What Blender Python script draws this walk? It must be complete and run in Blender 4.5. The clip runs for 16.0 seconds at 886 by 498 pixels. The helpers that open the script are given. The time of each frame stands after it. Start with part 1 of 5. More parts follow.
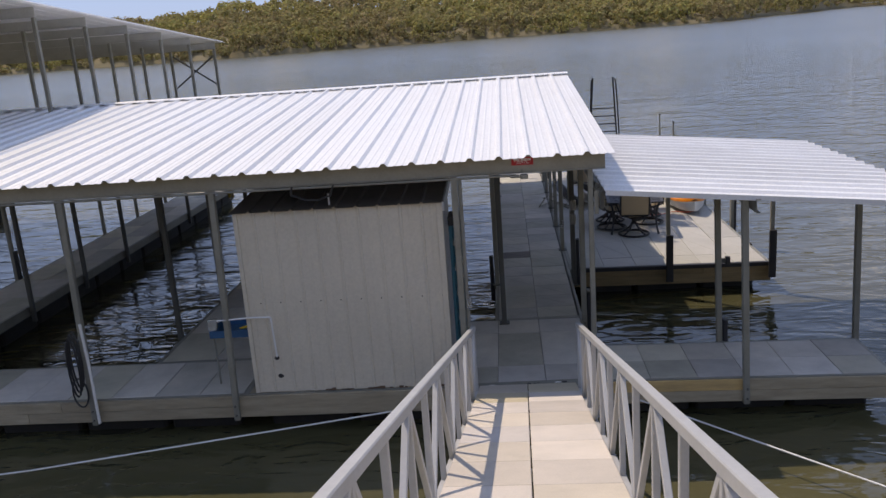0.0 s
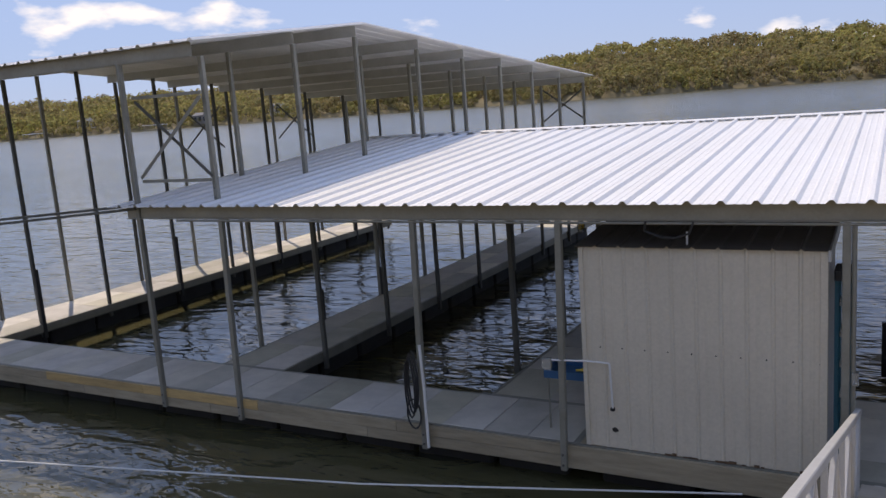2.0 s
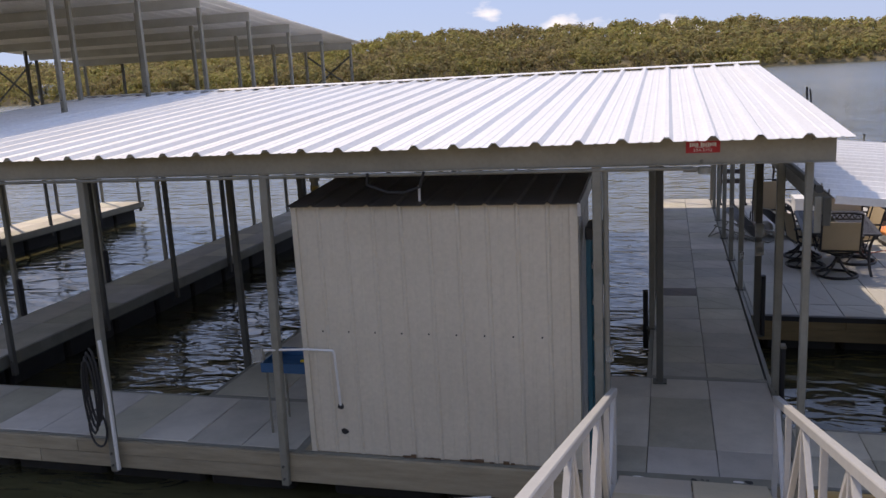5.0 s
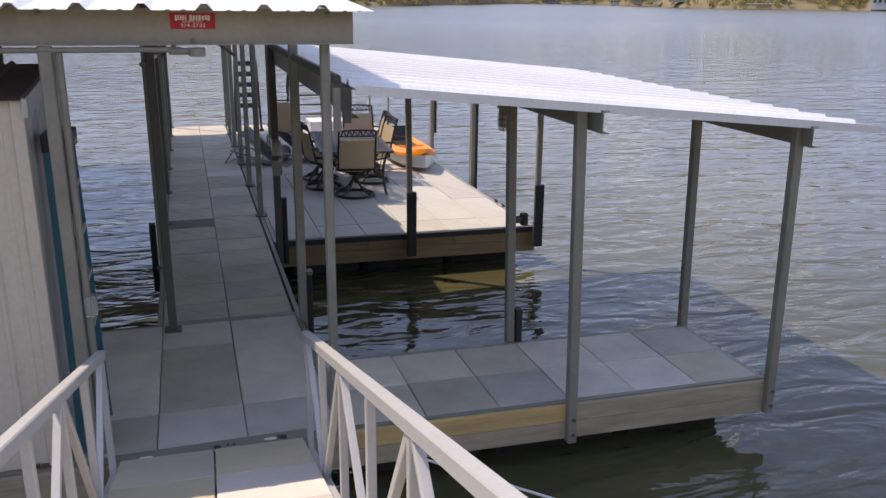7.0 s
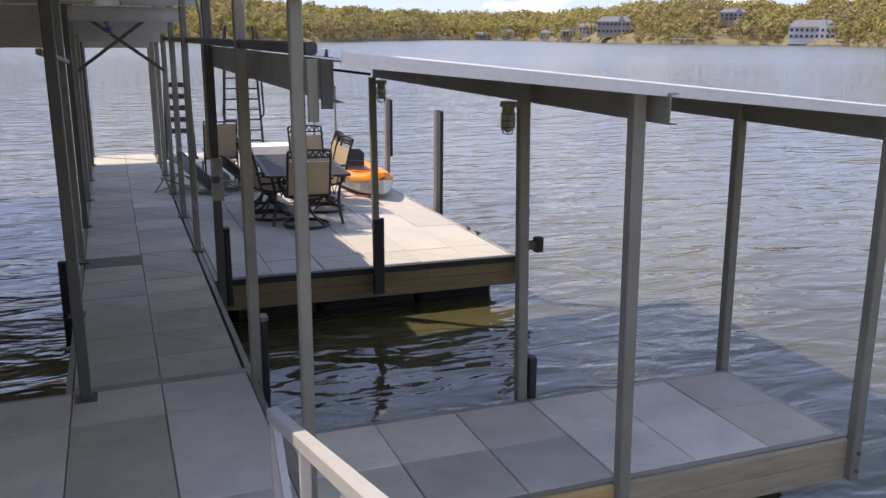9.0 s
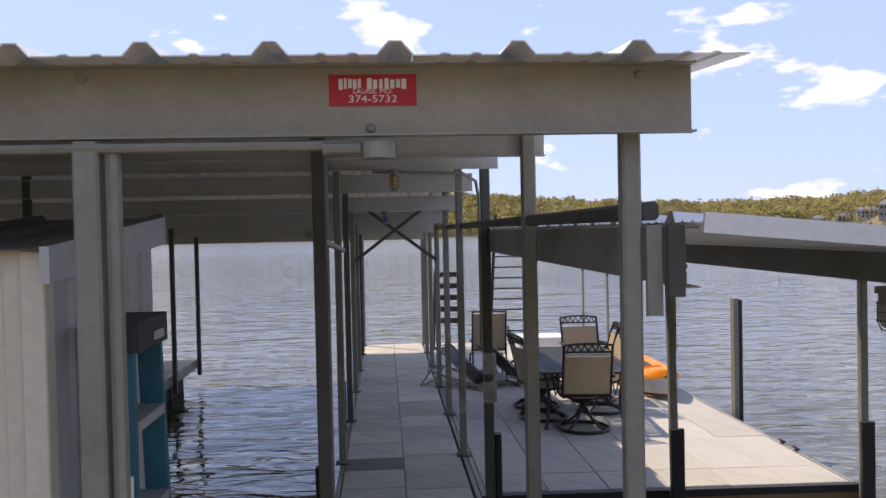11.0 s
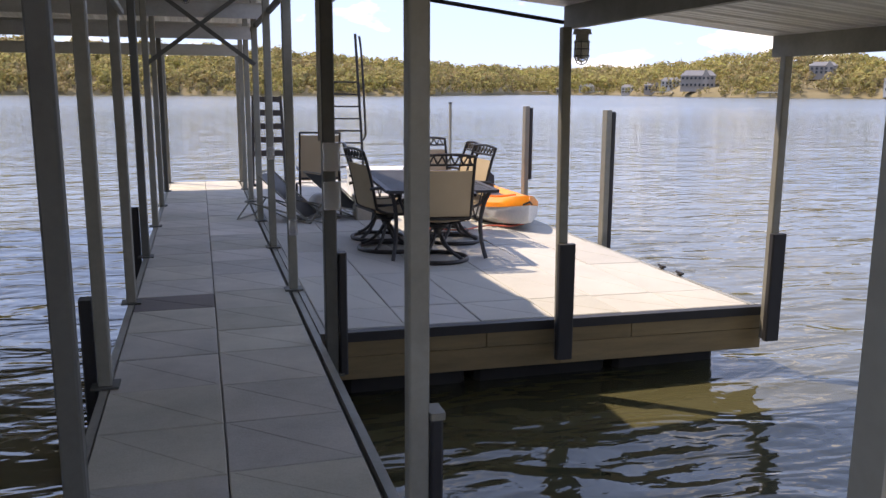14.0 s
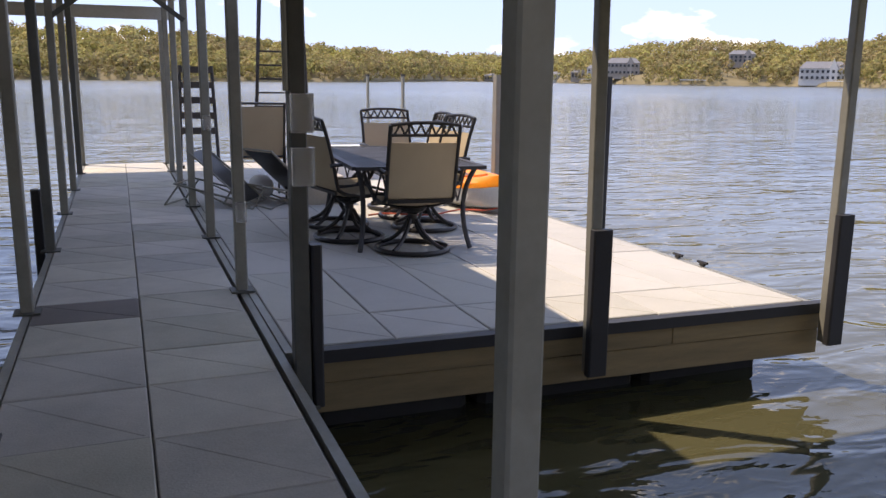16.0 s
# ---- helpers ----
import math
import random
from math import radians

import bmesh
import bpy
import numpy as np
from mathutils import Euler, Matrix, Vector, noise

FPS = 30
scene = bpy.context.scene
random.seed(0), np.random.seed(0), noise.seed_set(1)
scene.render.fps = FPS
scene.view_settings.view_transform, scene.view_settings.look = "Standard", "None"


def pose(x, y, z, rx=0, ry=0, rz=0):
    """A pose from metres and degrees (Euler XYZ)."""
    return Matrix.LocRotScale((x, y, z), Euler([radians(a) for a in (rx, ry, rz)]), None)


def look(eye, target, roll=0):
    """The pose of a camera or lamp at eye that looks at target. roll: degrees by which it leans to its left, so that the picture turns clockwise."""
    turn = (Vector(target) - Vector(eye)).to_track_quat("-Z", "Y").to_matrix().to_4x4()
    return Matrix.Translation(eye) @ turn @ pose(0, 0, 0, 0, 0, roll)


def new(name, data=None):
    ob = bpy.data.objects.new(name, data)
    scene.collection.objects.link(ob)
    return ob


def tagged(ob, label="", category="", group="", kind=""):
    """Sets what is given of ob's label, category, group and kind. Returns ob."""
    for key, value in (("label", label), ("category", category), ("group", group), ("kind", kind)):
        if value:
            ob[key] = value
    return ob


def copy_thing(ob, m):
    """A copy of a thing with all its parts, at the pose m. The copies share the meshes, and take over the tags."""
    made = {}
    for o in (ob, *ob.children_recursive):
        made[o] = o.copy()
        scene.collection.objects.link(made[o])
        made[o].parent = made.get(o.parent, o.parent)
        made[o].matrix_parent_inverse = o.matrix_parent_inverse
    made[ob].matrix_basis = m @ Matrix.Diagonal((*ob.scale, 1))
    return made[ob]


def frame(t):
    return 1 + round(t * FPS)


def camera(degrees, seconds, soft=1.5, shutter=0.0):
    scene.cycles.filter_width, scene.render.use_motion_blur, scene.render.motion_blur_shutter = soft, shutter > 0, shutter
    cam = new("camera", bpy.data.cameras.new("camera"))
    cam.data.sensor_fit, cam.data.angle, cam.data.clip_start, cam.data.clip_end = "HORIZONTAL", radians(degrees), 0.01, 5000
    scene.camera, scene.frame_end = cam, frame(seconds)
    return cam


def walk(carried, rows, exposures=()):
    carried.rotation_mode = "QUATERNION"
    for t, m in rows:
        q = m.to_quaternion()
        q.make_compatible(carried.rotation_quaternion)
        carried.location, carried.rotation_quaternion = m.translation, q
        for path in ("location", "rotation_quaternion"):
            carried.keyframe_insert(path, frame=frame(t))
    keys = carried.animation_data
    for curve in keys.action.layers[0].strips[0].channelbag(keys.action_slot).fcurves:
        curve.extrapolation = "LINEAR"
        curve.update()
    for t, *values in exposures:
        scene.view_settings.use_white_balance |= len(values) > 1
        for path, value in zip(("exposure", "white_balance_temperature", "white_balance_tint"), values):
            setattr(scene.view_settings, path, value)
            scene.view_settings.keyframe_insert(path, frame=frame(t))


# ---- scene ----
cam = camera(55.9, 16.0)
PATH = [
    (0, (1.343, 1.314, 4.376), (1.177, 3.243, 3.872), -4.2),
    (0.5, (1.286, 1.477, 4.332), (0.886, 3.375, 3.844), -3.5),
    (1, (1.189, 1.689, 4.252), (0.635, 3.561, 3.816), -3.3),
    (1.5, (1.172, 2.05, 4.225), (0.418, 3.86, 3.826), -4.4),
    (2, (1.155, 2.273, 4.138), (0.192, 3.99, 3.787), -4.3),
    (2.5, (1.122, 2.508, 4.057), (-0.027, 4.113, 3.74), -4.4),
    (3, (1.11, 2.677, 4.033), (-0.157, 4.191, 3.713), -4.3),
    (3.2, (1.095, 2.782, 4.028), (-0.188, 4.282, 3.705), -4.7),
    (5.3, (1.271, 4.511, 3.399), (1.051, 6.448, 2.954), -2.6),
    (5.5, (1.288, 4.674, 3.342), (1.268, 6.612, 2.848), -2.3),
    (6, (1.335, 5.044, 3.223), (1.508, 6.959, 2.674), -2.1),
    (6.5, (1.365, 5.415, 3.123), (1.773, 7.293, 2.568), -0.7),
    (7, (1.438, 5.752, 2.981), (2.0, 7.584, 2.407), 0.6),
    (7.5, (1.423, 6.119, 2.88), (2.104, 7.907, 2.298), 1.4),
    (8, (1.485, 6.519, 2.811), (2.192, 8.294, 2.218), 1.2),
    (8.2, (1.486, 6.682, 2.753), (2.206, 8.462, 2.193), 0.9),
    (10.3, (1.553, 8.276, 2.37), (2.071, 10.162, 1.95), -0.8),
    (10.5, (1.542, 8.398, 2.391), (1.946, 10.325, 2.04), -1.8),
    (10.8, (1.546, 8.525, 2.418), (1.77, 10.506, 2.254), -1.8),
    (11, (1.533, 8.59, 2.426), (1.672, 10.585, 2.382), -1.2),
    (11.5, (1.5, 8.77, 2.364), (1.584, 10.768, 2.384), -0.9),
    (11.8, (1.494, 8.921, 2.272), (1.607, 10.918, 2.279), -0.6),
    (12, (1.508, 9.04, 2.217), (1.649, 11.034, 2.158), -0.4),
    (12.5, (1.556, 9.349, 2.028), (1.809, 11.322, 1.818), 0.3),
    (13, (1.597, 9.726, 1.9), (1.984, 11.665, 1.594), 0.4),
    (13.5, (1.625, 10.118, 1.791), (2.083, 12.035, 1.452), 0.5),
    (14, (1.63, 10.498, 1.663), (2.176, 12.386, 1.293), 0.3),
    (14.5, (1.658, 10.885, 1.538), (2.244, 12.757, 1.146), 0.4),
    (15, (1.675, 11.258, 1.456), (2.353, 13.093, 1.04), 0.8),
    (15.5, (1.683, 11.603, 1.419), (2.366, 13.436, 1.001), 0.7),
    (16, (1.636, 11.941, 1.412), (2.34, 13.77, 1.013), 0.6),
]
LIGHT = [(0, 0.02), (2, 0.0), (5.5, 0.2), (6.5, 0.48), (8, 0.68), (10.5, 0.85), (11, 0.55), (11.5, 0.45), (12.2, 0.85), (12.7, 1.0), (14, 0.95), (16, 0.85)]
walk(cam, [(t, look(eye, target, roll)) for t, eye, target, roll in PATH], [(t, 0.88 + e, 7700 if t < 5 else 8000, 16 if t < 5 else 18) for t, e in LIGHT])


# ---- world, sun ----
SUN_TO = Vector((-0.46, 0.36, 1.0)).normalized()
world = bpy.data.worlds.new("sky")
scene.world = world
world.use_nodes = True
wn, wl = world.node_tree.nodes, world.node_tree.links
wn.clear()
w_out = wn.new("ShaderNodeOutputWorld")
w_bg = wn.new("ShaderNodeBackground")
w_sky = wn.new("ShaderNodeTexSky")
w_sky.sky_type = "NISHITA"
w_sky.sun_disc = False
w_sky.sun_elevation = math.asin(SUN_TO.z)
w_sky.sun_rotation = math.atan2(SUN_TO.x, SUN_TO.y)
w_sky.air_density, w_sky.dust_density, w_sky.ozone_density = 0.8, 0.1, 2.0
w_sky.altitude = 900
w_co = wn.new("ShaderNodeTexCoord")
w_map = wn.new("ShaderNodeMapping")
w_map.inputs["Scale"].default_value = (1.0, 1.0, 2.6)
w_map.inputs["Location"].default_value = (3.3, 0.4, 0.25)
w_no = wn.new("ShaderNodeTexNoise")
w_no.inputs["Scale"].default_value = 6.5
w_no.inputs["Detail"].default_value = 7.0
w_no.inputs["Roughness"].default_value = 0.52
w_ramp = wn.new("ShaderNodeValToRGB")
w_ramp.color_ramp.elements[0].position = 0.575
w_ramp.color_ramp.elements[1].position = 0.66
w_mix = wn.new("ShaderNodeMixRGB")
w_mix.inputs[2].default_value = (3.6, 3.75, 4.1, 1)
wl.new(w_co.outputs["Generated"], w_map.inputs["Vector"])
wl.new(w_map.outputs["Vector"], w_no.inputs["Vector"])
wl.new(w_no.outputs["Fac"], w_ramp.inputs["Fac"])
wl.new(w_ramp.outputs["Color"], w_mix.inputs[0])
w_haze = wn.new("ShaderNodeMixRGB")
w_sep = wn.new("ShaderNodeSeparateXYZ")
w_elev = wn.new("ShaderNodeMapRange")
w_elev.inputs["To Min"].default_value, w_elev.inputs["To Max"].default_value = 0.92, 0.40
wl.new(w_co.outputs["Generated"], w_sep.inputs["Vector"])
wl.new(w_sep.outputs["Z"], w_elev.inputs["Value"])
wl.new(w_elev.outputs["Result"], w_haze.inputs[0])
w_haze.inputs[2].default_value = (1.02, 1.48, 2.75, 1)
wl.new(w_sky.outputs["Color"], w_haze.inputs[1])
wl.new(w_haze.outputs["Color"], w_mix.inputs[1])
wl.new(w_mix.outputs["Color"], w_bg.inputs["Color"])
w_bg.inputs["Strength"].default_value = 0.15
wl.new(w_bg.outputs["Background"], w_out.inputs["Surface"])
sun_data = bpy.data.lights.new("sun", "SUN")
sun_data.energy, sun_data.angle, sun_data.color = 1.8, radians(0.55), (1.0, 0.95, 0.87)
sun = new("sun", sun_data)
sun.matrix_world = look(tuple(SUN_TO * 60), (0, 0, 0))


# ---- materials ----
def material(name, base, rough=0.6, metal=0.0, dark=None, grain=60.0, stain=1.3, amount=0.35, bump=0.15, jitter=0.0,
             stretch=(1, 1, 1), spec=0.5, coat=0.0, island=False, hue=0.0, sat=0.0):
    """Base colour varied at two scales, by piece, with fine relief."""
    m = bpy.data.materials.new(name)
    m.use_nodes = True
    nt = m.node_tree
    n, l = nt.nodes, nt.links
    b = n["Principled BSDF"]
    geo = n.new("ShaderNodeNewGeometry")
    mp = n.new("ShaderNodeMapping")
    mp.inputs["Scale"].default_value = stretch
    info = n.new("ShaderNodeObjectInfo")
    rnd = geo.outputs["Random Per Island"] if island else info.outputs["Random"]
    off = n.new("ShaderNodeVectorMath")
    off.operation = "SCALE"
    off.inputs[0].default_value = (7.0, 13.0, 5.0)
    l.new(rnd, off.inputs["Scale"])
    add = n.new("ShaderNodeVectorMath")
    l.new(geo.outputs["Position"], mp.inputs["Vector"])
    l.new(mp.outputs["Vector"], add.inputs[0])
    l.new(off.outputs["Vector"], add.inputs[1])
    n1 = n.new("ShaderNodeTexNoise")
    n1.inputs["Scale"].default_value, n1.inputs["Detail"].default_value = stain, 6.0
    n1.inputs["Roughness"].default_value = 0.65
    n2 = n.new("ShaderNodeTexNoise")
    n2.inputs["Scale"].default_value, n2.inputs["Detail"].default_value = grain, 3.0
    for q in (n1, n2):
        l.new(add.outputs["Vector"], q.inputs["Vector"])
    ramp = n.new("ShaderNodeMapRange")
    ramp.inputs["From Min"].default_value, ramp.inputs["From Max"].default_value = 0.35, 0.72
    l.new(n1.outputs["Fac"], ramp.inputs["Value"])
    mul = n.new("ShaderNodeMath")
    mul.operation = "MULTIPLY"
    mul.inputs[1].default_value = amount
    l.new(ramp.outputs["Result"], mul.inputs[0])
    mix = n.new("ShaderNodeMixRGB")
    mix.inputs[1].default_value = (*base, 1)
    mix.inputs[2].default_value = (*(dark or [c * 0.55 for c in base]), 1)
    l.new(mul.outputs["Value"], mix.inputs[0])
    hsv = n.new("ShaderNodeHueSaturation")
    v1 = n.new("ShaderNodeMapRange")
    v1.inputs["To Min"].default_value, v1.inputs["To Max"].default_value = 1.0 - jitter, 1.0 + jitter
    l.new(rnd, v1.inputs["Value"])
    v2 = n.new("ShaderNodeMapRange")
    v2.inputs["To Min"].default_value, v2.inputs["To Max"].default_value = 0.88, 1.12
    l.new(n2.outputs["Fac"], v2.inputs["Value"])
    vm = n.new("ShaderNodeMath")
    vm.operation = "MULTIPLY"
    l.new(v1.outputs["Result"], vm.inputs[0])
    l.new(v2.outputs["Result"], vm.inputs[1])
    l.new(vm.outputs["Value"], hsv.inputs["Value"])
    if hue or sat:
        wn1 = n.new("ShaderNodeTexWhiteNoise")
        wn1.noise_dimensions = "1D"
        l.new(rnd, wn1.inputs["W"])
        for key, mid, k in (("Hue", 0.5, hue), ("Saturation", 1.0, sat)):
            mr = n.new("ShaderNodeMapRange")
            mr.inputs["To Min"].default_value, mr.inputs["To Max"].default_value = mid - k, mid + k
            l.new(wn1.outputs["Value"], mr.inputs["Value"])
            l.new(mr.outputs["Result"], hsv.inputs[key])
    l.new(mix.outputs["Color"], hsv.inputs["Color"])
    l.new(hsv.outputs["Color"], b.inputs["Base Color"])
    rr = n.new("ShaderNodeMapRange")
    rr.inputs["To Min"].default_value, rr.inputs["To Max"].default_value = max(0.03, rough - 0.12), min(1.0, rough + 0.12)
    l.new(n1.outputs["Fac"], rr.inputs["Value"])
    l.new(rr.outputs["Result"], b.inputs["Roughness"])
    b.inputs["Metallic"].default_value = metal
    b.inputs["Specular IOR Level"].default_value = spec
    b.inputs["Coat Weight"].default_value = coat
    if bump:
        bp = n.new("ShaderNodeBump")
        bp.inputs["Strength"].default_value, bp.inputs["Distance"].default_value = bump, 0.01
        l.new(n2.outputs["Fac"], bp.inputs["Height"])
        l.new(bp.outputs["Normal"], b.inputs["Normal"])
    return m


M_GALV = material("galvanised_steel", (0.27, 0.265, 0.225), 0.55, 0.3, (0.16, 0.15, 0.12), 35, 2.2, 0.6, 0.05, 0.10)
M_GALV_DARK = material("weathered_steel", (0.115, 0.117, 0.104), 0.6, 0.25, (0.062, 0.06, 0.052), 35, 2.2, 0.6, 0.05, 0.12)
M_BEAM = material("channel_steel", (0.35, 0.325, 0.26), 0.6, 0.2, (0.22, 0.205, 0.165), 30, 1.6, 0.6, 0.04, 0.05)
# channel steel in a lighter colour, standing in for light bounced up under the roofs
M_PURLIN = material("bounce_lit_channel_steel", (0.52, 0.53, 0.51), 0.5, 0.2, (0.36, 0.365, 0.35), 30, 1.6, 0.6, 0.04, 0.05)
M_ROOF = material("white_roof_sheet", (0.80, 0.80, 0.79), 0.42, 0.15, (0.58, 0.57, 0.55), 40, 0.9, 0.4, 0.03, 0.045, (1, 0.35, 1))
M_SHED = material("beige_wall_sheet", (0.62, 0.56, 0.45), 0.5, 0.0, (0.51, 0.46, 0.365), 30, 1.1, 0.5, 0.04, 0.03)
M_SHEDROOF = material("brown_roof_sheet", (0.075, 0.062, 0.052), 0.5, 0.0, (0.05, 0.042, 0.035), 30, 1.5, 0.5, 0.04, 0.03)
M_PANEL = material("concrete_deck_panel", (0.55, 0.515, 0.44), 0.85, 0.0, (0.36, 0.34, 0.295), 90, 1.8, 0.75, 0.25, 0.24, hue=0.018, sat=0.35)
M_WALK = material("walkway_panel", (0.50, 0.475, 0.41), 0.85, 0.0, (0.33, 0.315, 0.275), 90, 1.8, 0.75, 0.25, 0.12, hue=0.012, sat=0.25)
M_SWIM = material("platform_panel", (0.43, 0.415, 0.375), 0.85, 0.0, (0.33, 0.32, 0.29), 90, 1.2, 0.6, 0.25, 0.06, hue=0.01, sat=0.2)
M_RAMP = material("ramp_panel", (0.56, 0.49, 0.40), 0.85, 0.0, (0.43, 0.385, 0.32), 90, 1.8, 0.7, 0.25, 0.14, hue=0.015, sat=0.4)
M_GREY = material("weathered_board", (0.38, 0.32, 0.22), 0.85, 0.0, (0.20, 0.165, 0.11), 45, 2.0, 0.7, 0.3, 0.12, (1, 4, 8))
M_PINE = material("new_pine_board", (0.56, 0.38, 0.16), 0.75, 0.0, (0.30, 0.21, 0.10), 45, 2.0, 0.7, 0.25, 0.12, (1, 4, 8))
# pine darkened in its colour for the shade on the platform's front edge
M_SHADEPINE = material("shaded_pine_board", (0.27, 0.195, 0.095), 0.8, 0.0, (0.16, 0.12, 0.065), 45, 2.0, 0.7, 0.25, 0.12, (1, 4, 8))
M_BLACK = material("black_rubber", (0.018, 0.018, 0.02), 0.6, 0.0, (0.035, 0.035, 0.035), 50, 3.0, 0.5, 0.1)
M_FLOAT = material("float_tub", (0.022, 0.021, 0.019), 0.8, 0.0, (0.012, 0.011, 0.010), 40, 2.5, 0.7, 0.2, 0.2)
M_ALU = material("painted_aluminium", (0.46, 0.455, 0.44), 0.5, 0.2, (0.33, 0.325, 0.31), 40, 2.5, 0.4, 0.04, 0.04)
M_WHITE = material("white_plastic", (0.72, 0.72, 0.70), 0.45, 0.0, (0.55, 0.55, 0.52), 40, 3.0, 0.4, 0.03)
M_FASCIA = material("shed_trim", (0.46, 0.46, 0.45), 0.5, 0.1, (0.36, 0.36, 0.35), 40, 2.0, 0.4, 0.03)
M_SOIL = material("bank_ground", (0.19, 0.155, 0.085), 0.95, 0.0, (0.13, 0.11, 0.055), 3.0, 0.05, 0.8, 0.4)
M_LEAF = material("spring_foliage", (0.36, 0.33, 0.115), 1.0, 0.0, (0.28, 0.22, 0.135), 1.2, 0.03, 1.0, 0.0, 0.30, island=True, hue=0.025, spec=0.1)
def leaf_light(m):
    """Let part of the light pass through thin leaves."""
    n, l = m.node_tree.nodes, m.node_tree.links
    b = n["Principled BSDF"]
    tr = n.new("ShaderNodeBsdfTranslucent")
    mx = n.new("ShaderNodeMixShader")
    mx.inputs[0].default_value = 0.45
    l.new(b.inputs["Base Color"].links[0].from_socket, tr.inputs["Color"])
    l.new(b.outputs["BSDF"], mx.inputs[1])
    l.new(tr.outputs["BSDF"], mx.inputs[2])
    l.new(mx.outputs["Shader"], n["Material Output"].inputs["Surface"])


leaf_light(M_LEAF)
M_TRUNK = material("bare_wood", (0.13, 0.10, 0.075), 0.9, 0.0, None, 5, 0.1, 0.5, 0.0)


def water_material():
    m = bpy.data.materials.new("lake_water")
    m.use_nodes = True
    n, l = m.node_tree.nodes, m.node_tree.links
    b = n["Principled BSDF"]
    geo = n.new("ShaderNodeNewGeometry")
    height = None
    for scale, sx, sy, amp, dist in ((0.45, 0.6, 1.5, 0.24, 0.5), (1.5, 0.6, 1.5, 0.15, 0.9), (4.5, 0.7, 1.4, 0.022, 0.6), (13.0, 1.0, 1.0, 0.003, 0.4)):
        mp = n.new("ShaderNodeMapping")
        mp.inputs["Scale"].default_value = (sx, sy, 1)
        mp.inputs["Rotation"].default_value = (0, 0, 0.35 * scale)
        no = n.new("ShaderNodeTexNoise")
        no.inputs["Scale"].default_value, no.inputs["Detail"].default_value = scale, 2.0
        no.inputs["Distortion"].default_value = dist
        l.new(geo.outputs["Position"], mp.inputs["Vector"])
        l.new(mp.outputs["Vector"], no.inputs["Vector"])
        mu = n.new("ShaderNodeMath")
        mu.operation = "MULTIPLY"
        mu.inputs[1].default_value = amp
        l.new(no.outputs["Fac"], mu.inputs[0])
        if height is None:
            height = mu
        else:
            ad = n.new("ShaderNodeMath")
            l.new(height.outputs["Value"], ad.inputs[0])
            l.new(mu.outputs["Value"], ad.inputs[1])
            height = ad
    bp = n.new("ShaderNodeBump")
    bp.inputs["Strength"].default_value, bp.inputs["Distance"].default_value = 1.0, 0.42
    l.new(height.outputs["Value"], bp.inputs["Height"])
    l.new(bp.outputs["Normal"], b.inputs["Normal"])
    no = n.new("ShaderNodeTexNoise")
    no.inputs["Scale"].default_value, no.inputs["Detail"].default_value = 0.12, 3.0
    l.new(geo.outputs["Position"], no.inputs["Vector"])
    cr = n.new("ShaderNodeValToRGB")
    cr.color_ramp.elements[0].position, cr.color_ramp.elements[1].position = 0.35, 0.7
    cr.color_ramp.elements[0].color = (0.060, 0.057, 0.028, 1)
    cr.color_ramp.elements[1].color = (0.100, 0.091, 0.047, 1)
    l.new(no.outputs["Fac"], cr.inputs["Fac"])
    l.new(cr.outputs["Color"], b.inputs["Base Color"])
    # far ripples are finer than the bump can carry: flatter and rougher out on the lake
    off = n.new("ShaderNodeVectorMath")
    off.operation = "DISTANCE"
    off.inputs[1].default_value = (1.5, 12.0, -0.55)
    l.new(geo.outputs["Position"], off.inputs[0])
    for sock, near, far in ((bp.inputs["Strength"], 0.85, 0.5), (b.inputs["Roughness"], 0.02, 0.22)):
        mr = n.new("ShaderNodeMapRange")
        mr.inputs["From Min"].default_value, mr.inputs["From Max"].default_value = 10.0, 160.0
        mr.inputs["To Min"].default_value, mr.inputs["To Max"].default_value = near, far
        l.new(off.outputs["Value"], mr.inputs["Value"])
        l.new(mr.outputs["Result"], sock)
    b.inputs["IOR"].default_value = 1.333
    b.inputs["Specular IOR Level"].default_value = 0.9
    return m


M_WATER = water_material()


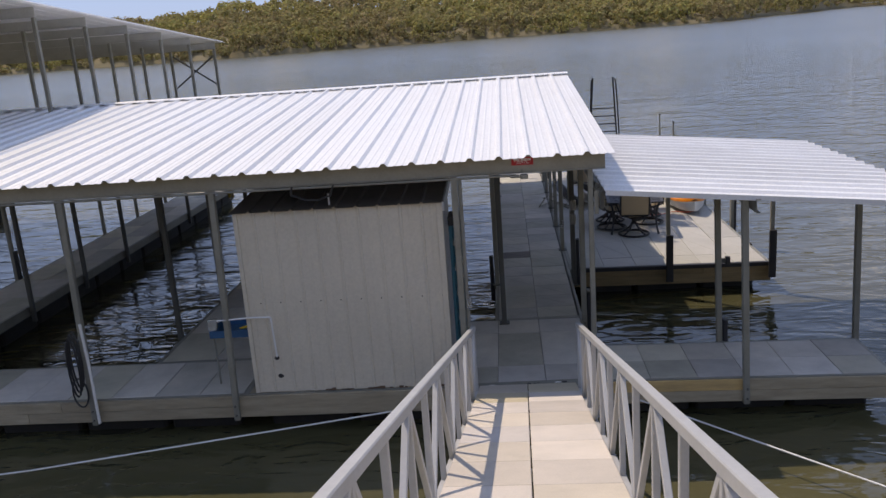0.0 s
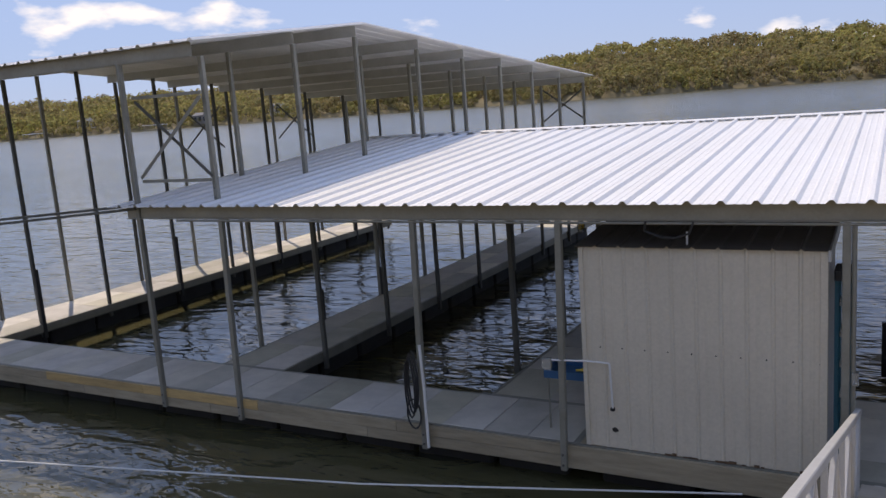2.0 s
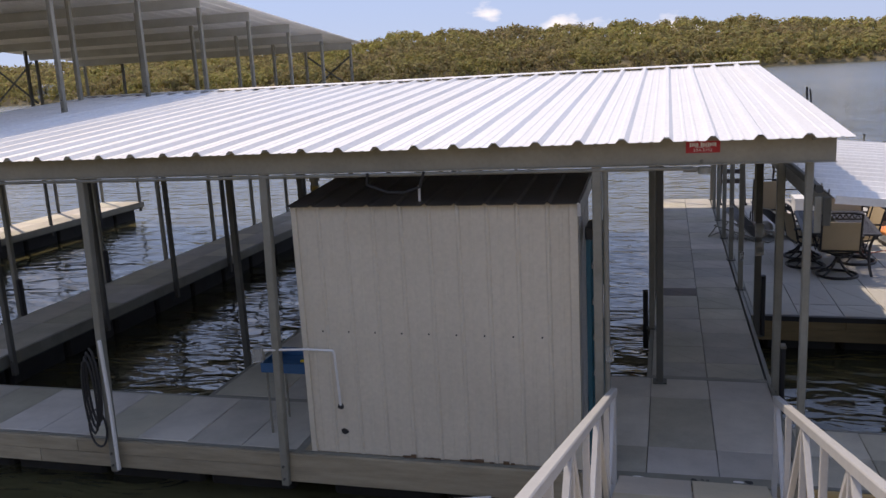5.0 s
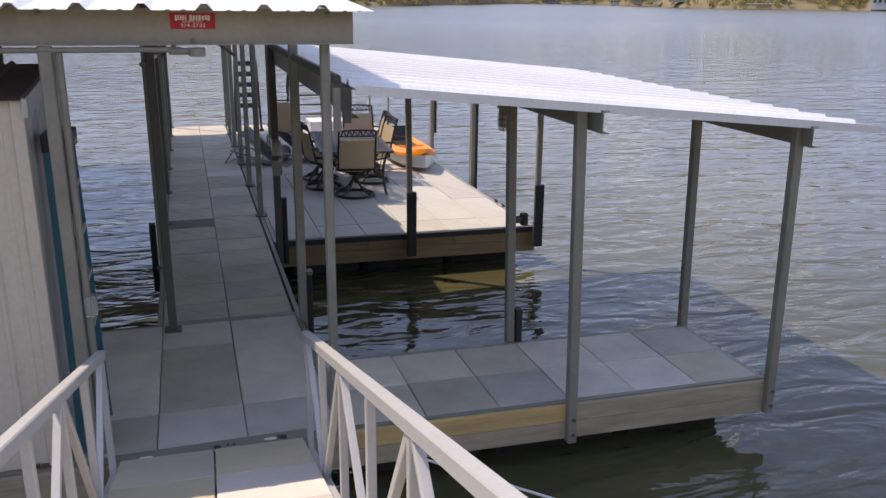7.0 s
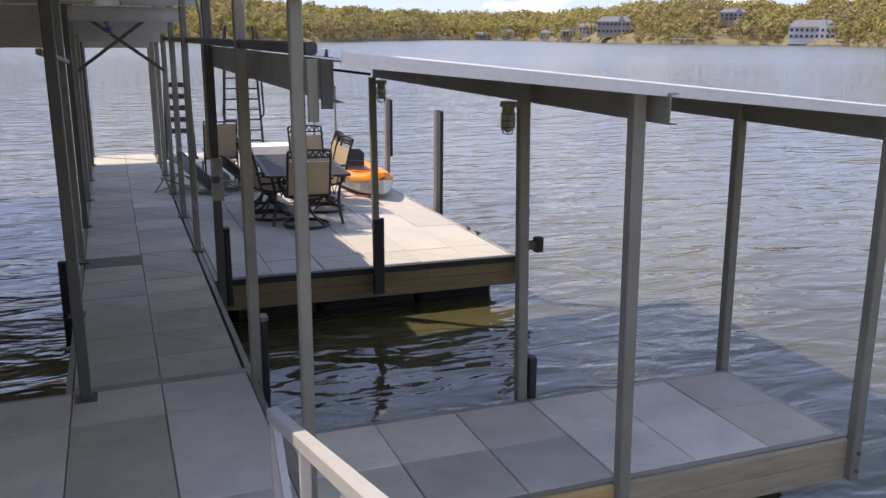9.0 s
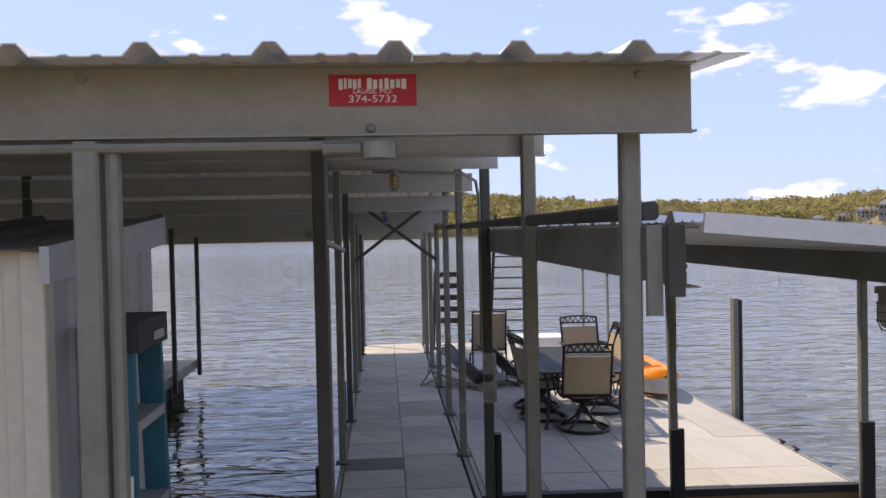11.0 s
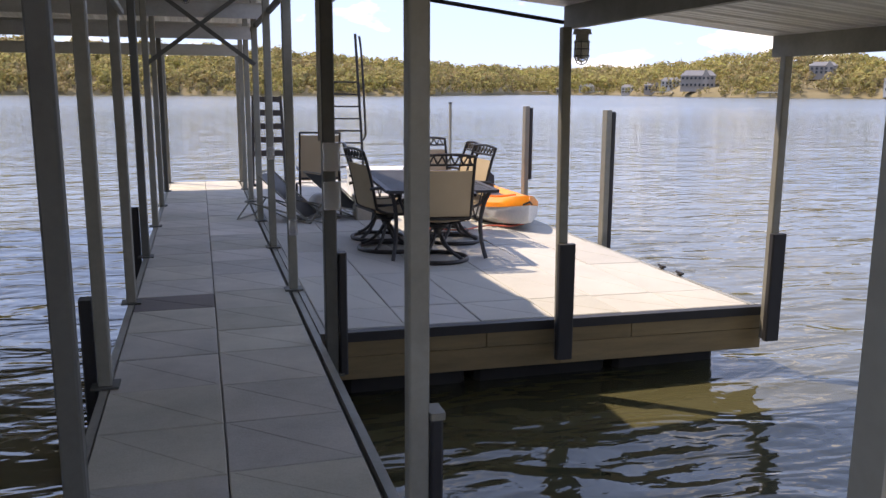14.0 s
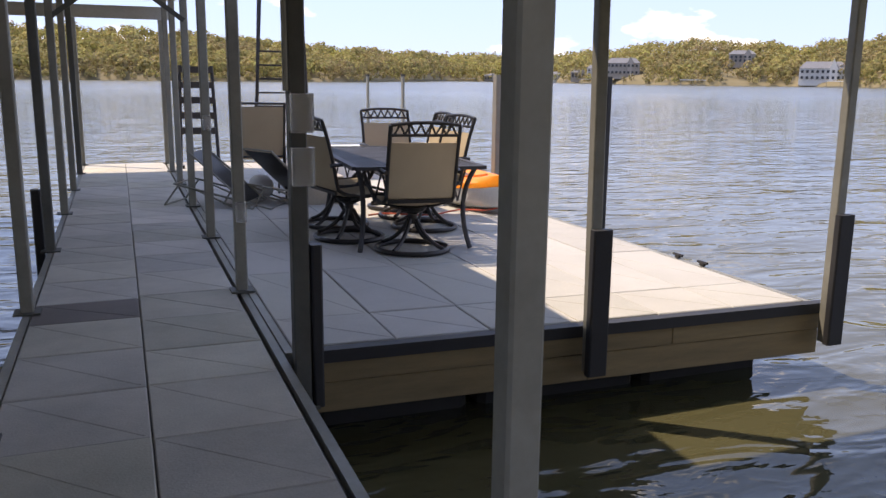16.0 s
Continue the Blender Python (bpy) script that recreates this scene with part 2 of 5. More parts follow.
# ---- mesh helpers ----
class Geo:
    """Collects simple solids into one mesh."""

    def __init__(self):
        self.v, self.f = [], []

    def add(self, verts, faces):
        k = len(self.v)
        self.v += [tuple(p) for p in verts]
        self.f += [tuple(k + i for i in f) for f in faces]
        return self

    def box(self, x0, x1, y0, y1, z0, z1, c=0.0):
        if x1 < x0: x0, x1 = x1, x0
        if y1 < y0: y0, y1 = y1, y0
        if z1 < z0: z0, z1 = z1, z0
        return self.beam(((x0 + x1) / 2, (y0 + y1) / 2, z0), ((x0 + x1) / 2, (y0 + y1) / 2, z1), x1 - x0, y1 - y0, c, (1, 0, 0))

    def beam(self, p, q, w, h, c=0.0, side=None):
        """A bar from p to q, w wide along side, h the other way, with corners cut by c."""
        p, q = Vector(p), Vector(q)
        d = (q - p).normalized()
        s = Vector(side) if side else d.cross(Vector((0, 0, 1)) if abs(d.z) < 0.95 else Vector((0, 1, 0)))
        s = (s - d * s.dot(d)).normalized()
        u = d.cross(s)
        a, b = w / 2, h / 2
        c = min(c, a * 0.9, b * 0.9)
        if c > 0:
            ring = [(a - c, -b), (a, -b + c), (a, b - c), (a - c, b), (-a + c, b), (-a, b - c), (-a, -b + c), (-a + c, -b)]
        else:
            ring = [(a, -b), (a, b), (-a, b), (-a, -b)]
        return self.loft([[o + s * x + u * y for x, y in ring] for o in (p, q)])

    def loft(self, rings, closed=True, loop=False):
        n = len(rings[0])
        verts = [p for r in rings for p in r]
        faces = []
        m = len(rings)
        for i in range(m if loop else m - 1):
            for j in range(n):
                j2 = (j + 1) % n
                i2 = (i + 1) % m
                faces.append((i * n + j, i * n + j2, i2 * n + j2, i2 * n + j))
        if closed and not loop:
            faces.append(tuple(reversed(range(n))))
            faces.append(tuple((m - 1) * n + j for j in range(n)))
        return self.add(verts, faces)

    def tube(self, pts, r, n=8, loop=False):
        """A round tube along points; r may be a list."""
        pts = [Vector(p) for p in pts]
        rs = r if isinstance(r, (list, tuple)) else [r] * len(pts)
        rings, s = [], None
        m = len(pts)
        for i, p in enumerate(pts):
            a = pts[i - 1] if (i or loop) else p
            b = pts[(i + 1) % m] if (i < m - 1 or loop) else p
            d = (b - a).normalized()
            if s is None:
                s = d.cross(Vector((0, 0, 1)) if abs(d.z) < 0.9 else Vector((0, 1, 0)))
            s = (s - d * s.dot(d)).normalized()
            u = d.cross(s)
            rings.append([p + (s * math.cos(t) + u * math.sin(t)) * rs[i] for t in [2 * math.pi * k / n for k in range(n)]])
        return self.loft(rings, True, loop)

    def ring(self, centre, radius, r, n=28, k=8):
        c = Vector(centre)
        return self.tube([c + Vector((radius * math.cos(a), radius * math.sin(a), 0)) for a in [2 * math.pi * i / n for i in range(n)]], r, k, True)

    def sheet(self, grid, thick):
        """A bent plate: rows of points, given a thickness straight down or along its normal."""
        rows, cols = len(grid), len(grid[0])
        g = [[Vector(p) for p in r] for r in grid]
        top, low = [], []
        for i in range(rows):
            for j in range(cols):
                du = g[i][min(j + 1, cols - 1)] - g[i][max(j - 1, 0)]
                dv = g[min(i + 1, rows - 1)][j] - g[max(i - 1, 0)][j]
                nn = du.cross(dv).normalized()
                top.append(g[i][j])
                low.append(g[i][j] - nn * thick)
        N = rows * cols
        faces = []
        for i in range(rows - 1):
            for j in range(cols - 1):
                a, b, c, d = i * cols + j, i * cols + j + 1, (i + 1) * cols + j + 1, (i + 1) * cols + j
                faces += [(a, b, c, d), (N + d, N + c, N + b, N + a)]
        edge = [j for j in range(cols)] + [i * cols + cols - 1 for i in range(1, rows)] + \
               [(rows - 1) * cols + j for j in range(cols - 2, -1, -1)] + [i * cols for i in range(rows - 2, 0, -1)]
        for a, b in zip(edge, edge[1:] + edge[:1]):
            faces.append((b, a, N + a, N + b))
        return self.add(top + low, faces)

    def mesh(self, name, mat, smooth=False):
        me = bpy.data.meshes.new(name)
        me.from_pydata(self.v, [], self.f)
        me.materials.append(mat)
        if smooth:
            me.polygons.foreach_set("use_smooth", [True] * len(me.polygons))
            me.set_sharp_from_angle(angle=radians(38))
        me.update()
        return me


def part(name, g, mat, parent, label="", smooth=False):
    me = g.mesh(name, mat, smooth) if isinstance(g, Geo) else g
    ob = new(name, me)
    ob.parent = parent
    if label:
        tagged(ob, label)
    return ob


def empty(name, at, label, category, group="", kind=""):
    """A thing: an Empty at its base. Its parts are given in its own frame."""
    ob = new(name)
    ob.empty_display_size = 0.1
    ob.location = at
    return tagged(ob, label, category, group, kind)


def solo(name, g, mat, label, category, group="", kind="", smooth=False):
    return tagged(new(name, g.mesh(name, mat, smooth)), label, category, group, kind)


# ---- plan ----
WATER_Z = -0.55
FRONT, BACK = 11.12, 12.35
WALK_L, WALK_R, WALK_END = 1.07, 2.29, 26.65
SLOPE = 0.295


def ramp_z(y):
    return 0.02 + SLOPE * (11.1 - y)


# ---- water and far shore ----
g = Geo()
g.add([(-4000, -4000, WATER_Z), (4000, -4000, WATER_Z), (4000, 4000, WATER_Z), (-4000, 4000, WATER_Z)], [(0, 1, 2, 3)])
solo("water", g, M_WATER, "rippled green-blue lake water reaching the far shore", "lake", kind="structure")

SHORE = [(-90, 400, 45), (-68, 520, 53), (-57, 520, 56), (-45, 480, 62), (-30, 420, 70), (-22, 390, 80), (-17, 380, 100), (-10, 400, 97), (0, 400, 92), (4, 400, 87), (9, 410, 74), (14, 420, 60),
         (18, 560, 50), (22, 800, 42), (27, 800, 44), (30, 600, 52), (33, 520, 66), (37, 480, 82), (40, 480, 76), (43, 480, 69), (46, 460, 78), (49, 440, 94), (60, 420, 92), (90, 350, 80)]


def shore_at(az):
    """Distance of the shoreline and height of the treetops at a bearing."""
    for (a, d, h), (a2, d2, h2) in zip(SHORE, SHORE[1:]):
        if a <= az <= a2:
            k = (az - a) / (a2 - a)
            k = k * k * (3 - 2 * k)
            dd = d + (d2 - d) * k
            return dd, (h + (h2 - h) * k) / 1506 * dd
    return SHORE[-1][1], 20.0


def ground_at(az, out):
    """Height of the hill floor, out from the shoreline."""
    d, h = shore_at(az)
    hill = max(1.0, h - 2.2)
    k = min(1.0, out / (d * 0.22))
    return WATER_Z - 0.4 + 0.9 * min(1, out / 2.0) + hill * (k ** 0.8) * (0.94 + 0.06 * math.sin(az * 1.7))


g = Geo()
outs = [-3, 0, 2, 6, 14, 28, 50, 80, 130]
azs = [-90 + i * 1.0 for i in range(181)]
verts = []
for az in azs:
    d, h = shore_at(az)
    a = radians(az)
    for o in outs:
        jig = 1.5 * math.sin(az * 2.3) + 1.1 * math.sin(az * 5.1)
        r = d + jig + o
        verts.append((1.5 + r * math.sin(a), 8 + r * math.cos(a), ground_at(az, max(o, 0)) if o >= 0 else WATER_Z - 1.5))
n = len(outs)
g.add(verts, [(i * n + j, (i + 1) * n + j, (i + 1) * n + j + 1, i * n + j + 1) for i in range(len(azs) - 1) for j in range(n - 1)])
solo("ground", g, M_SOIL, "brown wooded bank of the far shore", "shore", kind="structure", smooth=True)

rng = random.Random(11)
def foliage(g, c, rx, rz, n, size, r):
    """A tree crown: n small bent leaf clumps laid loosely over an uneven lobed volume, facing outwards."""
    vs, fs = g.v, g.f
    p1, p2 = r.uniform(0, 6.283), r.uniform(0, 6.283)
    for i in range(n):
        a, h = r.uniform(0, 6.283), r.uniform(-0.75, 1.0)
        k = math.sqrt(max(0.0, 1 - h * h))
        bulge = r.uniform(0.72, 1.0) * (1 + 0.16 * math.sin(2 * a + p1) + 0.12 * math.sin(3 * a + 4 * h + p2))
        nx, ny, nz = k * math.cos(a) + r.uniform(-0.45, 0.45), k * math.sin(a) + r.uniform(-0.45, 0.45), h + r.uniform(-0.35, 0.45)
        d = math.sqrt(nx * nx + ny * ny + nz * nz) or 1.0
        nx, ny, nz = nx / d, ny / d, nz / d
        x, y, z = c[0] + rx * bulge * k * math.cos(a), c[1] + rx * bulge * k * math.sin(a), c[2] + rz * bulge * h
        m2 = math.hypot(nx, ny) or 1.0
        ux, uy = -ny / m2, nx / m2
        wx, wy, wz = -uy * nz, ux * nz, uy * nx - ux * ny
        q, q2, e = size * r.uniform(0.6, 1.3), size * r.uniform(0.6, 1.3), size * r.uniform(-0.3, 0.3)
        m = len(vs)
        vs += [(x - ux * q, y - uy * q, z), (x + wx * q2 * 0.8 - nx * e, y + wy * q2 * 0.8 - ny * e, z + wz * q2 * 0.8),
               (x + ux * q * 0.9, y + uy * q * 0.9, z + 0.2 * e), (x - wx * q2 + nx * e, y - wy * q2 + ny * e, z - wz * q2)]
        fs += [(m, m + 2, m + 1), (m, m + 3, m + 2)]


CLEARINGS = [(32.6, 1.5, 26), (39.9, 1.0, 48), (44.6, 1.6, 15), (51.0, 1.1, 18)]


def woods():
    r = random.Random(5)
    leaf, wood = Geo(), Geo()
    az = -68.0
    while az < 58:
        d, h = shore_at(az)
        step = math.degrees(2.3 / 300)
        for row in range(20):
            o = 0.8 + (row / 19) ** 1.2 * d * 0.25 + r.uniform(-1.6, 1.6)
            a = radians(az + r.uniform(-1, 1) * step)
            if r.random() < 0.04:
                continue
            if any(abs(az - c) < w and o < far and (o > far - 22 or r.random() < 0.6) for c, w, far in CLEARINGS):
                continue
            rad = d + max(0.6, o)
            x, y, z = 1.5 + rad * math.sin(a), 8 + rad * math.cos(a), ground_at(az, max(0.6, o))
            tall = r.uniform(3.2, 4.8) * d / 300 * (0.6 if row < 2 else 1)
            wide = tall * r.uniform(0.40, 0.58)
            foliage(leaf, (x, y, z + tall * 0.55), wide, tall * 0.5, 54 if d < 450 else 40, wide * 0.26, r)
            if r.random() < (0.5 if row < 4 else 0.15):
                wood.beam((x, y, z - 0.3), (x + r.uniform(-0.3, 0.3), y, z + tall * r.uniform(0.7, 1.1)), 0.11 * d / 300, 0.11 * d / 300)
        az += step
    solo("far_woods", leaf, M_LEAF, "spring woods in olive and yellow-green on the far hills", "woods", kind="stuff")
    solo("far_tree_trunks", wood, M_TRUNK, "thin grey-brown tree trunks along the far shore", "woods", kind="stuff")


woods()

# ---- decks ----
PANEL_MESHES = {}


def panel_mesh(w, l, mat, name="deck_panel", crease=False):
    key = (round(w, 2), round(l, 2), mat.name, crease)
    if key not in PANEL_MESHES:
        a, b, c, t = w / 2 - 0.003, l / 2 - 0.003, 0.006, 0.045
        rings = [[(-a, -b, -t), (a, -b, -t), (a, b, -t), (-a, b, -t)], [(-a, -b, -c), (a, -b, -c), (a, b, -c), (-a, b, -c)],
                 [(-a + c, -b + c, 0), (a - c, -b + c, 0), (a - c, b - c, 0), (-a + c, b - c, 0)]]
        g = Geo().loft(rings)
        if crease:
            g.add([(-a + 0.02, b - 0.02, 0.0002), (-a + 0.032, b - 0.02, 0.0002), (-a + 0.026, b - 0.02, 0.003), (a - 0.032, -b + 0.02, 0.0002), (a - 0.02, -b + 0.02, 0.0002), (a - 0.026, -b + 0.02, 0.003)],
                  [(0, 2, 5, 3), (2, 1, 4, 5), (0, 1, 2), (3, 5, 4)])
        PANEL_MESHES[key] = g.mesh(name, mat)
    return PANEL_MESHES[key]


PANEL_JOBS = []


def panels(parent, xs, ys, mat=M_PANEL):
    """Remember a grid of deck panels to lay at the end."""
    for x0, x1 in zip(xs, xs[1:]):
        for y0, y1 in zip(ys, ys[1:]):
            PANEL_JOBS.append((parent, x0, x1, y0, y1, mat))


def spread(a, b, step):
    n = max(1, round((b - a) / step))
    return [a + (b - a) * i / n for i in range(n + 1)]


def dock(name, x0, x1, y0, y1, label, side_mat=None, floats=True):
    """A floating deck: frame, edge boards and float tubs, without its panels."""
    ob = empty(name, (0, 0, 0), label, "dock", kind="structure")
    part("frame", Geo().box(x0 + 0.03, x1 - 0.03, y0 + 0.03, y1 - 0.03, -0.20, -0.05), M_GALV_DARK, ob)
    for nm, a in (("edge_angle", (x0, x0 + 0.045, y0, y1)), ("edge_angle", (x1 - 0.045, x1, y0, y1)),
                  ("edge_angle", (x0 + 0.046, x1 - 0.046, y0, y0 + 0.045)), ("edge_angle", (x0 + 0.046, x1 - 0.046, y1 - 0.045, y1))):
        part(nm, Geo().box(*a, -0.17, -0.004, 0.006), M_GALV, ob)
    if floats:
        nx, ny = max(1, round((x1 - x0) / 1.25)), max(1, round((y1 - y0) / 1.25))
        for i in range(nx):
            for j in range(ny):
                a, b = x0 + (x1 - x0) * i / nx, x0 + (x1 - x0) * (i + 1) / nx
                c, d = y0 + (y1 - y0) * j / ny, y0 + (y1 - y0) * (j + 1) / ny
                part("float", Geo().box(a + (0.22 if i == 0 else 0.04), b - (0.22 if i == nx - 1 else 0.04), c + (0.25 if j == 0 else 0.04), d - (0.22 if j == ny - 1 else 0.04), -0.75, -0.21, 0.04), M_FLOAT, ob)
    return ob


def boards(parent, p, q, z0, z1, mat, length=2.44, thick=0.04):
    """A row of edge boards along a line, each its own piece."""
    p, q = Vector((*p, 0)), Vector((*q, 0))
    n = max(1, round((q - p).length / length))
    for i in range(n):
        a, b = p + (q - p) * (i / n), p + (q - p) * ((i + 1) / n)
        d = (b - a).normalized() * 0.004
        h = (z0 + z1) / 2
        m = mat[i % len(mat)] if isinstance(mat, list) else mat
        part("edge_board", Geo().beam((a + d) + Vector((0, 0, h)), (b - d) + Vector((0, 0, h)), thick, z1 - z0, 0.004), m, parent)


front_right = dock("front_dock", 2.36, 5.94, FRONT, BACK, "front boat dock with tan concrete panels and pine edge boards")
panels(front_right, spread(2.40, 5.90, 0.6), [FRONT + 0.045, (FRONT + BACK) / 2, BACK - 0.045])
boards(front_right, (2.36, FRONT - 0.022), (5.94, FRONT - 0.022), -0.15, -0.012, [M_PINE, M_GREY], 1.85)
boards(front_right, (2.36, FRONT - 0.02), (5.94, FRONT - 0.02), -0.30, -0.154, M_GREY, 3.6)
landing = dock("landing_dock", 0.5, 2.36, FRONT, 13.55, "shaded landing deck of concrete panels at the foot of the ramp")
panels(landing, [0.54, 1.07, 1.68, 2.31], [FRONT + 0.045, 11.72, 12.95, 13.51])
boards(landing, (0.5, FRONT - 0.022), (2.36, FRONT - 0.022), -0.30, -0.012, M_GREY, 1.8)
shed_dock = dock("shed_dock", -2.2, 0.5, FRONT, 13.55, "dock section under the storage shed")
boards(shed_dock, (-2.3, FRONT - 0.022), (0.5, FRONT - 0.022), -0.30, -0.012, M_GREY, 2.7)
part("shed_base", Geo().box(-2.16, 0.46, FRONT + 0.05, 13.5, -0.05, 0.0), M_GREY, shed_dock)
front_left = dock("front_dock", -16.7, -2.2, FRONT, BACK, "long front dock of worn concrete panels with pine edge boards")
panels(front_left, spread(-16.66, -2.24, 0.61), [FRONT + 0.045, BACK - 0.045])
boards(front_left, (-16.7, FRONT - 0.022), (-2.3, FRONT - 0.022), -0.15, -0.012, [M_GREY, M_GREY, M_PINE, M_PINE, M_GREY], 2.6)
boards(front_left, (-16.7, FRONT - 0.02), (-2.3, FRONT - 0.02), -0.30, -0.154, M_GREY, 3.2)
walkway = dock("walkway_dock", 1.02, 2.36, 13.55, WALK_END, "long narrow dock walkway of grey concrete panels under the roof")
LEFT_Y = [13.6, 14.06, 14.66, 15.26, 15.86, 16.47, 17.08, 17.54, 18.15, 18.76, 19.37, 19.98, 20.6, 21.2, 21.8, 22.4, 23.0, 23.6, 24.2, 24.8, 25.4, 26.0, 26.6]
RIGHT_Y = [13.6, 14.08, 14.66, 15.24, 15.87, 16.39, 17.0, 17.6, 18.28, 18.9, 19.5, 20.1, 20.46, 20.9, 21.5, 22.1, 22.7, 23.3, 23.9, 24.5, 25.1, 25.7, 26.6]
panels(walkway, [WALK_L, 1.68], LEFT_Y, M_WALK)
panels(walkway, [1.68, WALK_R], RIGHT_Y, M_WALK)
swim = dock("swim_platform", 2.37, 5.95, 16.13, 26.6, "broad sunny swim platform of pale concrete panels")
panels(swim, spread(2.42, 5.9, 0.6), [16.2, 16.75] + spread(16.75, 26.55, 1.22)[1:], M_SWIM)
boards(swim, (2.40, 16.10), (5.95, 16.10), -0.17, -0.05, M_SHADEPINE, 1.2)
boards(swim, (2.40, 16.105), (5.95, 16.105), -0.34, -0.174, M_SHADEPINE, 1.8)
part("bumper", Geo().box(2.42, 5.97, 16.055, 16.13, -0.055, 0.014, 0.014), M_BLACK, swim, "black rubber edge bumper")
finger_mid = dock("finger_dock", -8.95, -7.62, BACK, 28.2, "finger dock of grey concrete panels between two slips")
panels(finger_mid, [-8.90, -8.28, -7.67], spread(BACK + 0.05, 28.15, 1.22))
finger_near = dock("finger_dock", -3.9, -2.2, BACK, 25.3, "shaded finger dock of grey concrete panels beside the shed")
panels(finger_near, [-3.85, -3.05, -2.25], spread(BACK + 0.05, 25.25, 1.22))
finger_far = dock("finger_dock", -16.6, -15.1, BACK, 27.6, "sunlit outer finger dock of pale concrete panels")
panels(finger_far, [-16.55, -15.85, -15.15], spread(BACK + 0.05, 27.55, 1.22))


# ---- posts and beams ----
def post(x, y, z0, z1, w=0.075, mat=None, sleeve=0.0, lean=0.0, name="steel_post", foot=False, label="square galvanised steel post holding up the dock roof"):
    ob = empty(name, (x, y, z0), label, "post", "dock roof posts")
    h = z1 - z0
    part("shaft", Geo().beam((0, 0, 0), (lean, 0, h), w, w, 0.008, (1, 0, 0)), mat or M_GALV, ob)
    if foot:
        part("base_plate", Geo().box(-0.075, 0.075, -0.075, 0.075, 0.0, 0.012), M_GALV_DARK, ob)
    else:
        for z in (0.07, 0.2):
            part("bolt", Geo().tube([(0, -w / 2 - 0.016, z), (0, -w / 2, z)], 0.014, 6), M_GALV_DARK, ob)
    if sleeve:
        part("bumper_sleeve", Geo().box(w / 2 + 0.002, w / 2 + 0.06, -w / 2 - 0.01, w / 2 + 0.01, -0.02, sleeve, 0.008), M_BLACK, ob, "black rubber boat bumper")
    return ob


EAVE_Z, RIDGE_Y, RIDGE_Z = 2.85, 17.95, 3.34


def roof_z(y):
    """Underside of the lower roof sheets."""
    if y > RIDGE_Y:
        return RIDGE_Z - 0.102 * (y - RIDGE_Y)
    return RIDGE_Z - (RIDGE_Z - EAVE_Z) * (RIDGE_Y - y) / (RIDGE_Y - 10.98)


for x in (-7.42, -4.25, -2.33, 0.69, 2.295):
    post(x, FRONT - 0.06 if x < 2 else FRONT + 0.02, -0.32 if x < 2 else 0.0, 2.70 if x < 2 else 2.85, 0.075 if x < 2 else 0.06, lean=0.07 if x < -2 else 0.0)
for i, y in enumerate((13.4, 15.4, 17.38, 19.32, 21.33, 23.3, 25.2, 26.5)):
    post(1.045 if i else 1.165, y, 0.0, roof_z(y) - 0.04, 0.075, sleeve=0.0, foot=True, mat=M_GALV if i % 3 else M_GALV_DARK)
post(2.375, 13.42, -0.25, roof_z(13.42) - 0.04, 0.08)
for y in (17.52, 19.55, 21.5, 23.5, 25.2, 26.5):
    post(2.335, y, 0.0, roof_z(y) - 0.04, 0.075, foot=True)
post(2.43, 15.99, -0.25, roof_z(15.99) - 0.04, 0.085, M_GALV_DARK, foot=True)
for x in (-3.95, -2.14):
    for y in (13.42, 15.45, 17.5, 19.5, 21.5, 23.3, 25.2):
        if x > -3 and y < 14:
            continue
        post(x, y, -0.3, roof_z(y) - 0.04, 0.075, M_GALV_DARK)
for y in (13.4, 15.45, 17.5, 19.5, 21.5, 23.5, 25.6):
    post(-7.57, y, -0.3, roof_z(y) - 0.04, 0.075, M_GALV_DARK)


def ribs(width, pitch, start=0.0):
    """Cross-section of ribbed sheet: pairs of offset and height."""
    pts, u = [], 0.0
    prof = [(0.0, 0.0), (0.07, 0.0), (0.078, 0.005), (0.095, 0.005), (0.103, 0.0), (0.155, 0.0), (0.163, 0.005), (0.18, 0.005), (0.188, 0.0), (0.236, 0.0), (0.268, 0.036), (0.304, 0.036)]
    k = pitch / 0.336
    while u < width - 1e-6:
        for a, h in prof:
            if u + a * k <= width:
                pts.append((u + a * k, h))
        u += pitch
    pts.append((width, 0.0))
    return pts


def roof_sheets(parent, origin, along, down, width, length, pitch=0.336, cover=1.008, mat=None, name="roof_sheet"):
    """Ribbed sheets side by side: along is the eave's direction, down the way of the ribs."""
    o, a, d = Vector(origin), Vector(along).normalized(), Vector(down).normalized()
    nn = a.cross(d).normalized()
    if nn.z < 0:
        nn = -nn
    s = 0.0
    r = random.Random(3)
    while s < width - 0.02:
        w = min(cover, width - s)
        prof = ribs(w, pitch)
        lift = r.uniform(0, 0.003)
        rows = [[o + a * (s + u) + d * (length * t) + nn * (h + lift) for u, h in prof] for t in (0.0, 0.33, 0.66, 1.0)]
        g = Geo()
        if (rows[0][1] - rows[0][0]).cross(rows[1][0] - rows[0][0]).z < 0:
            rows = rows[::-1]
        g.sheet(rows, 0.004)
        part(name, g, mat or M_ROOF, parent)
        s += cover


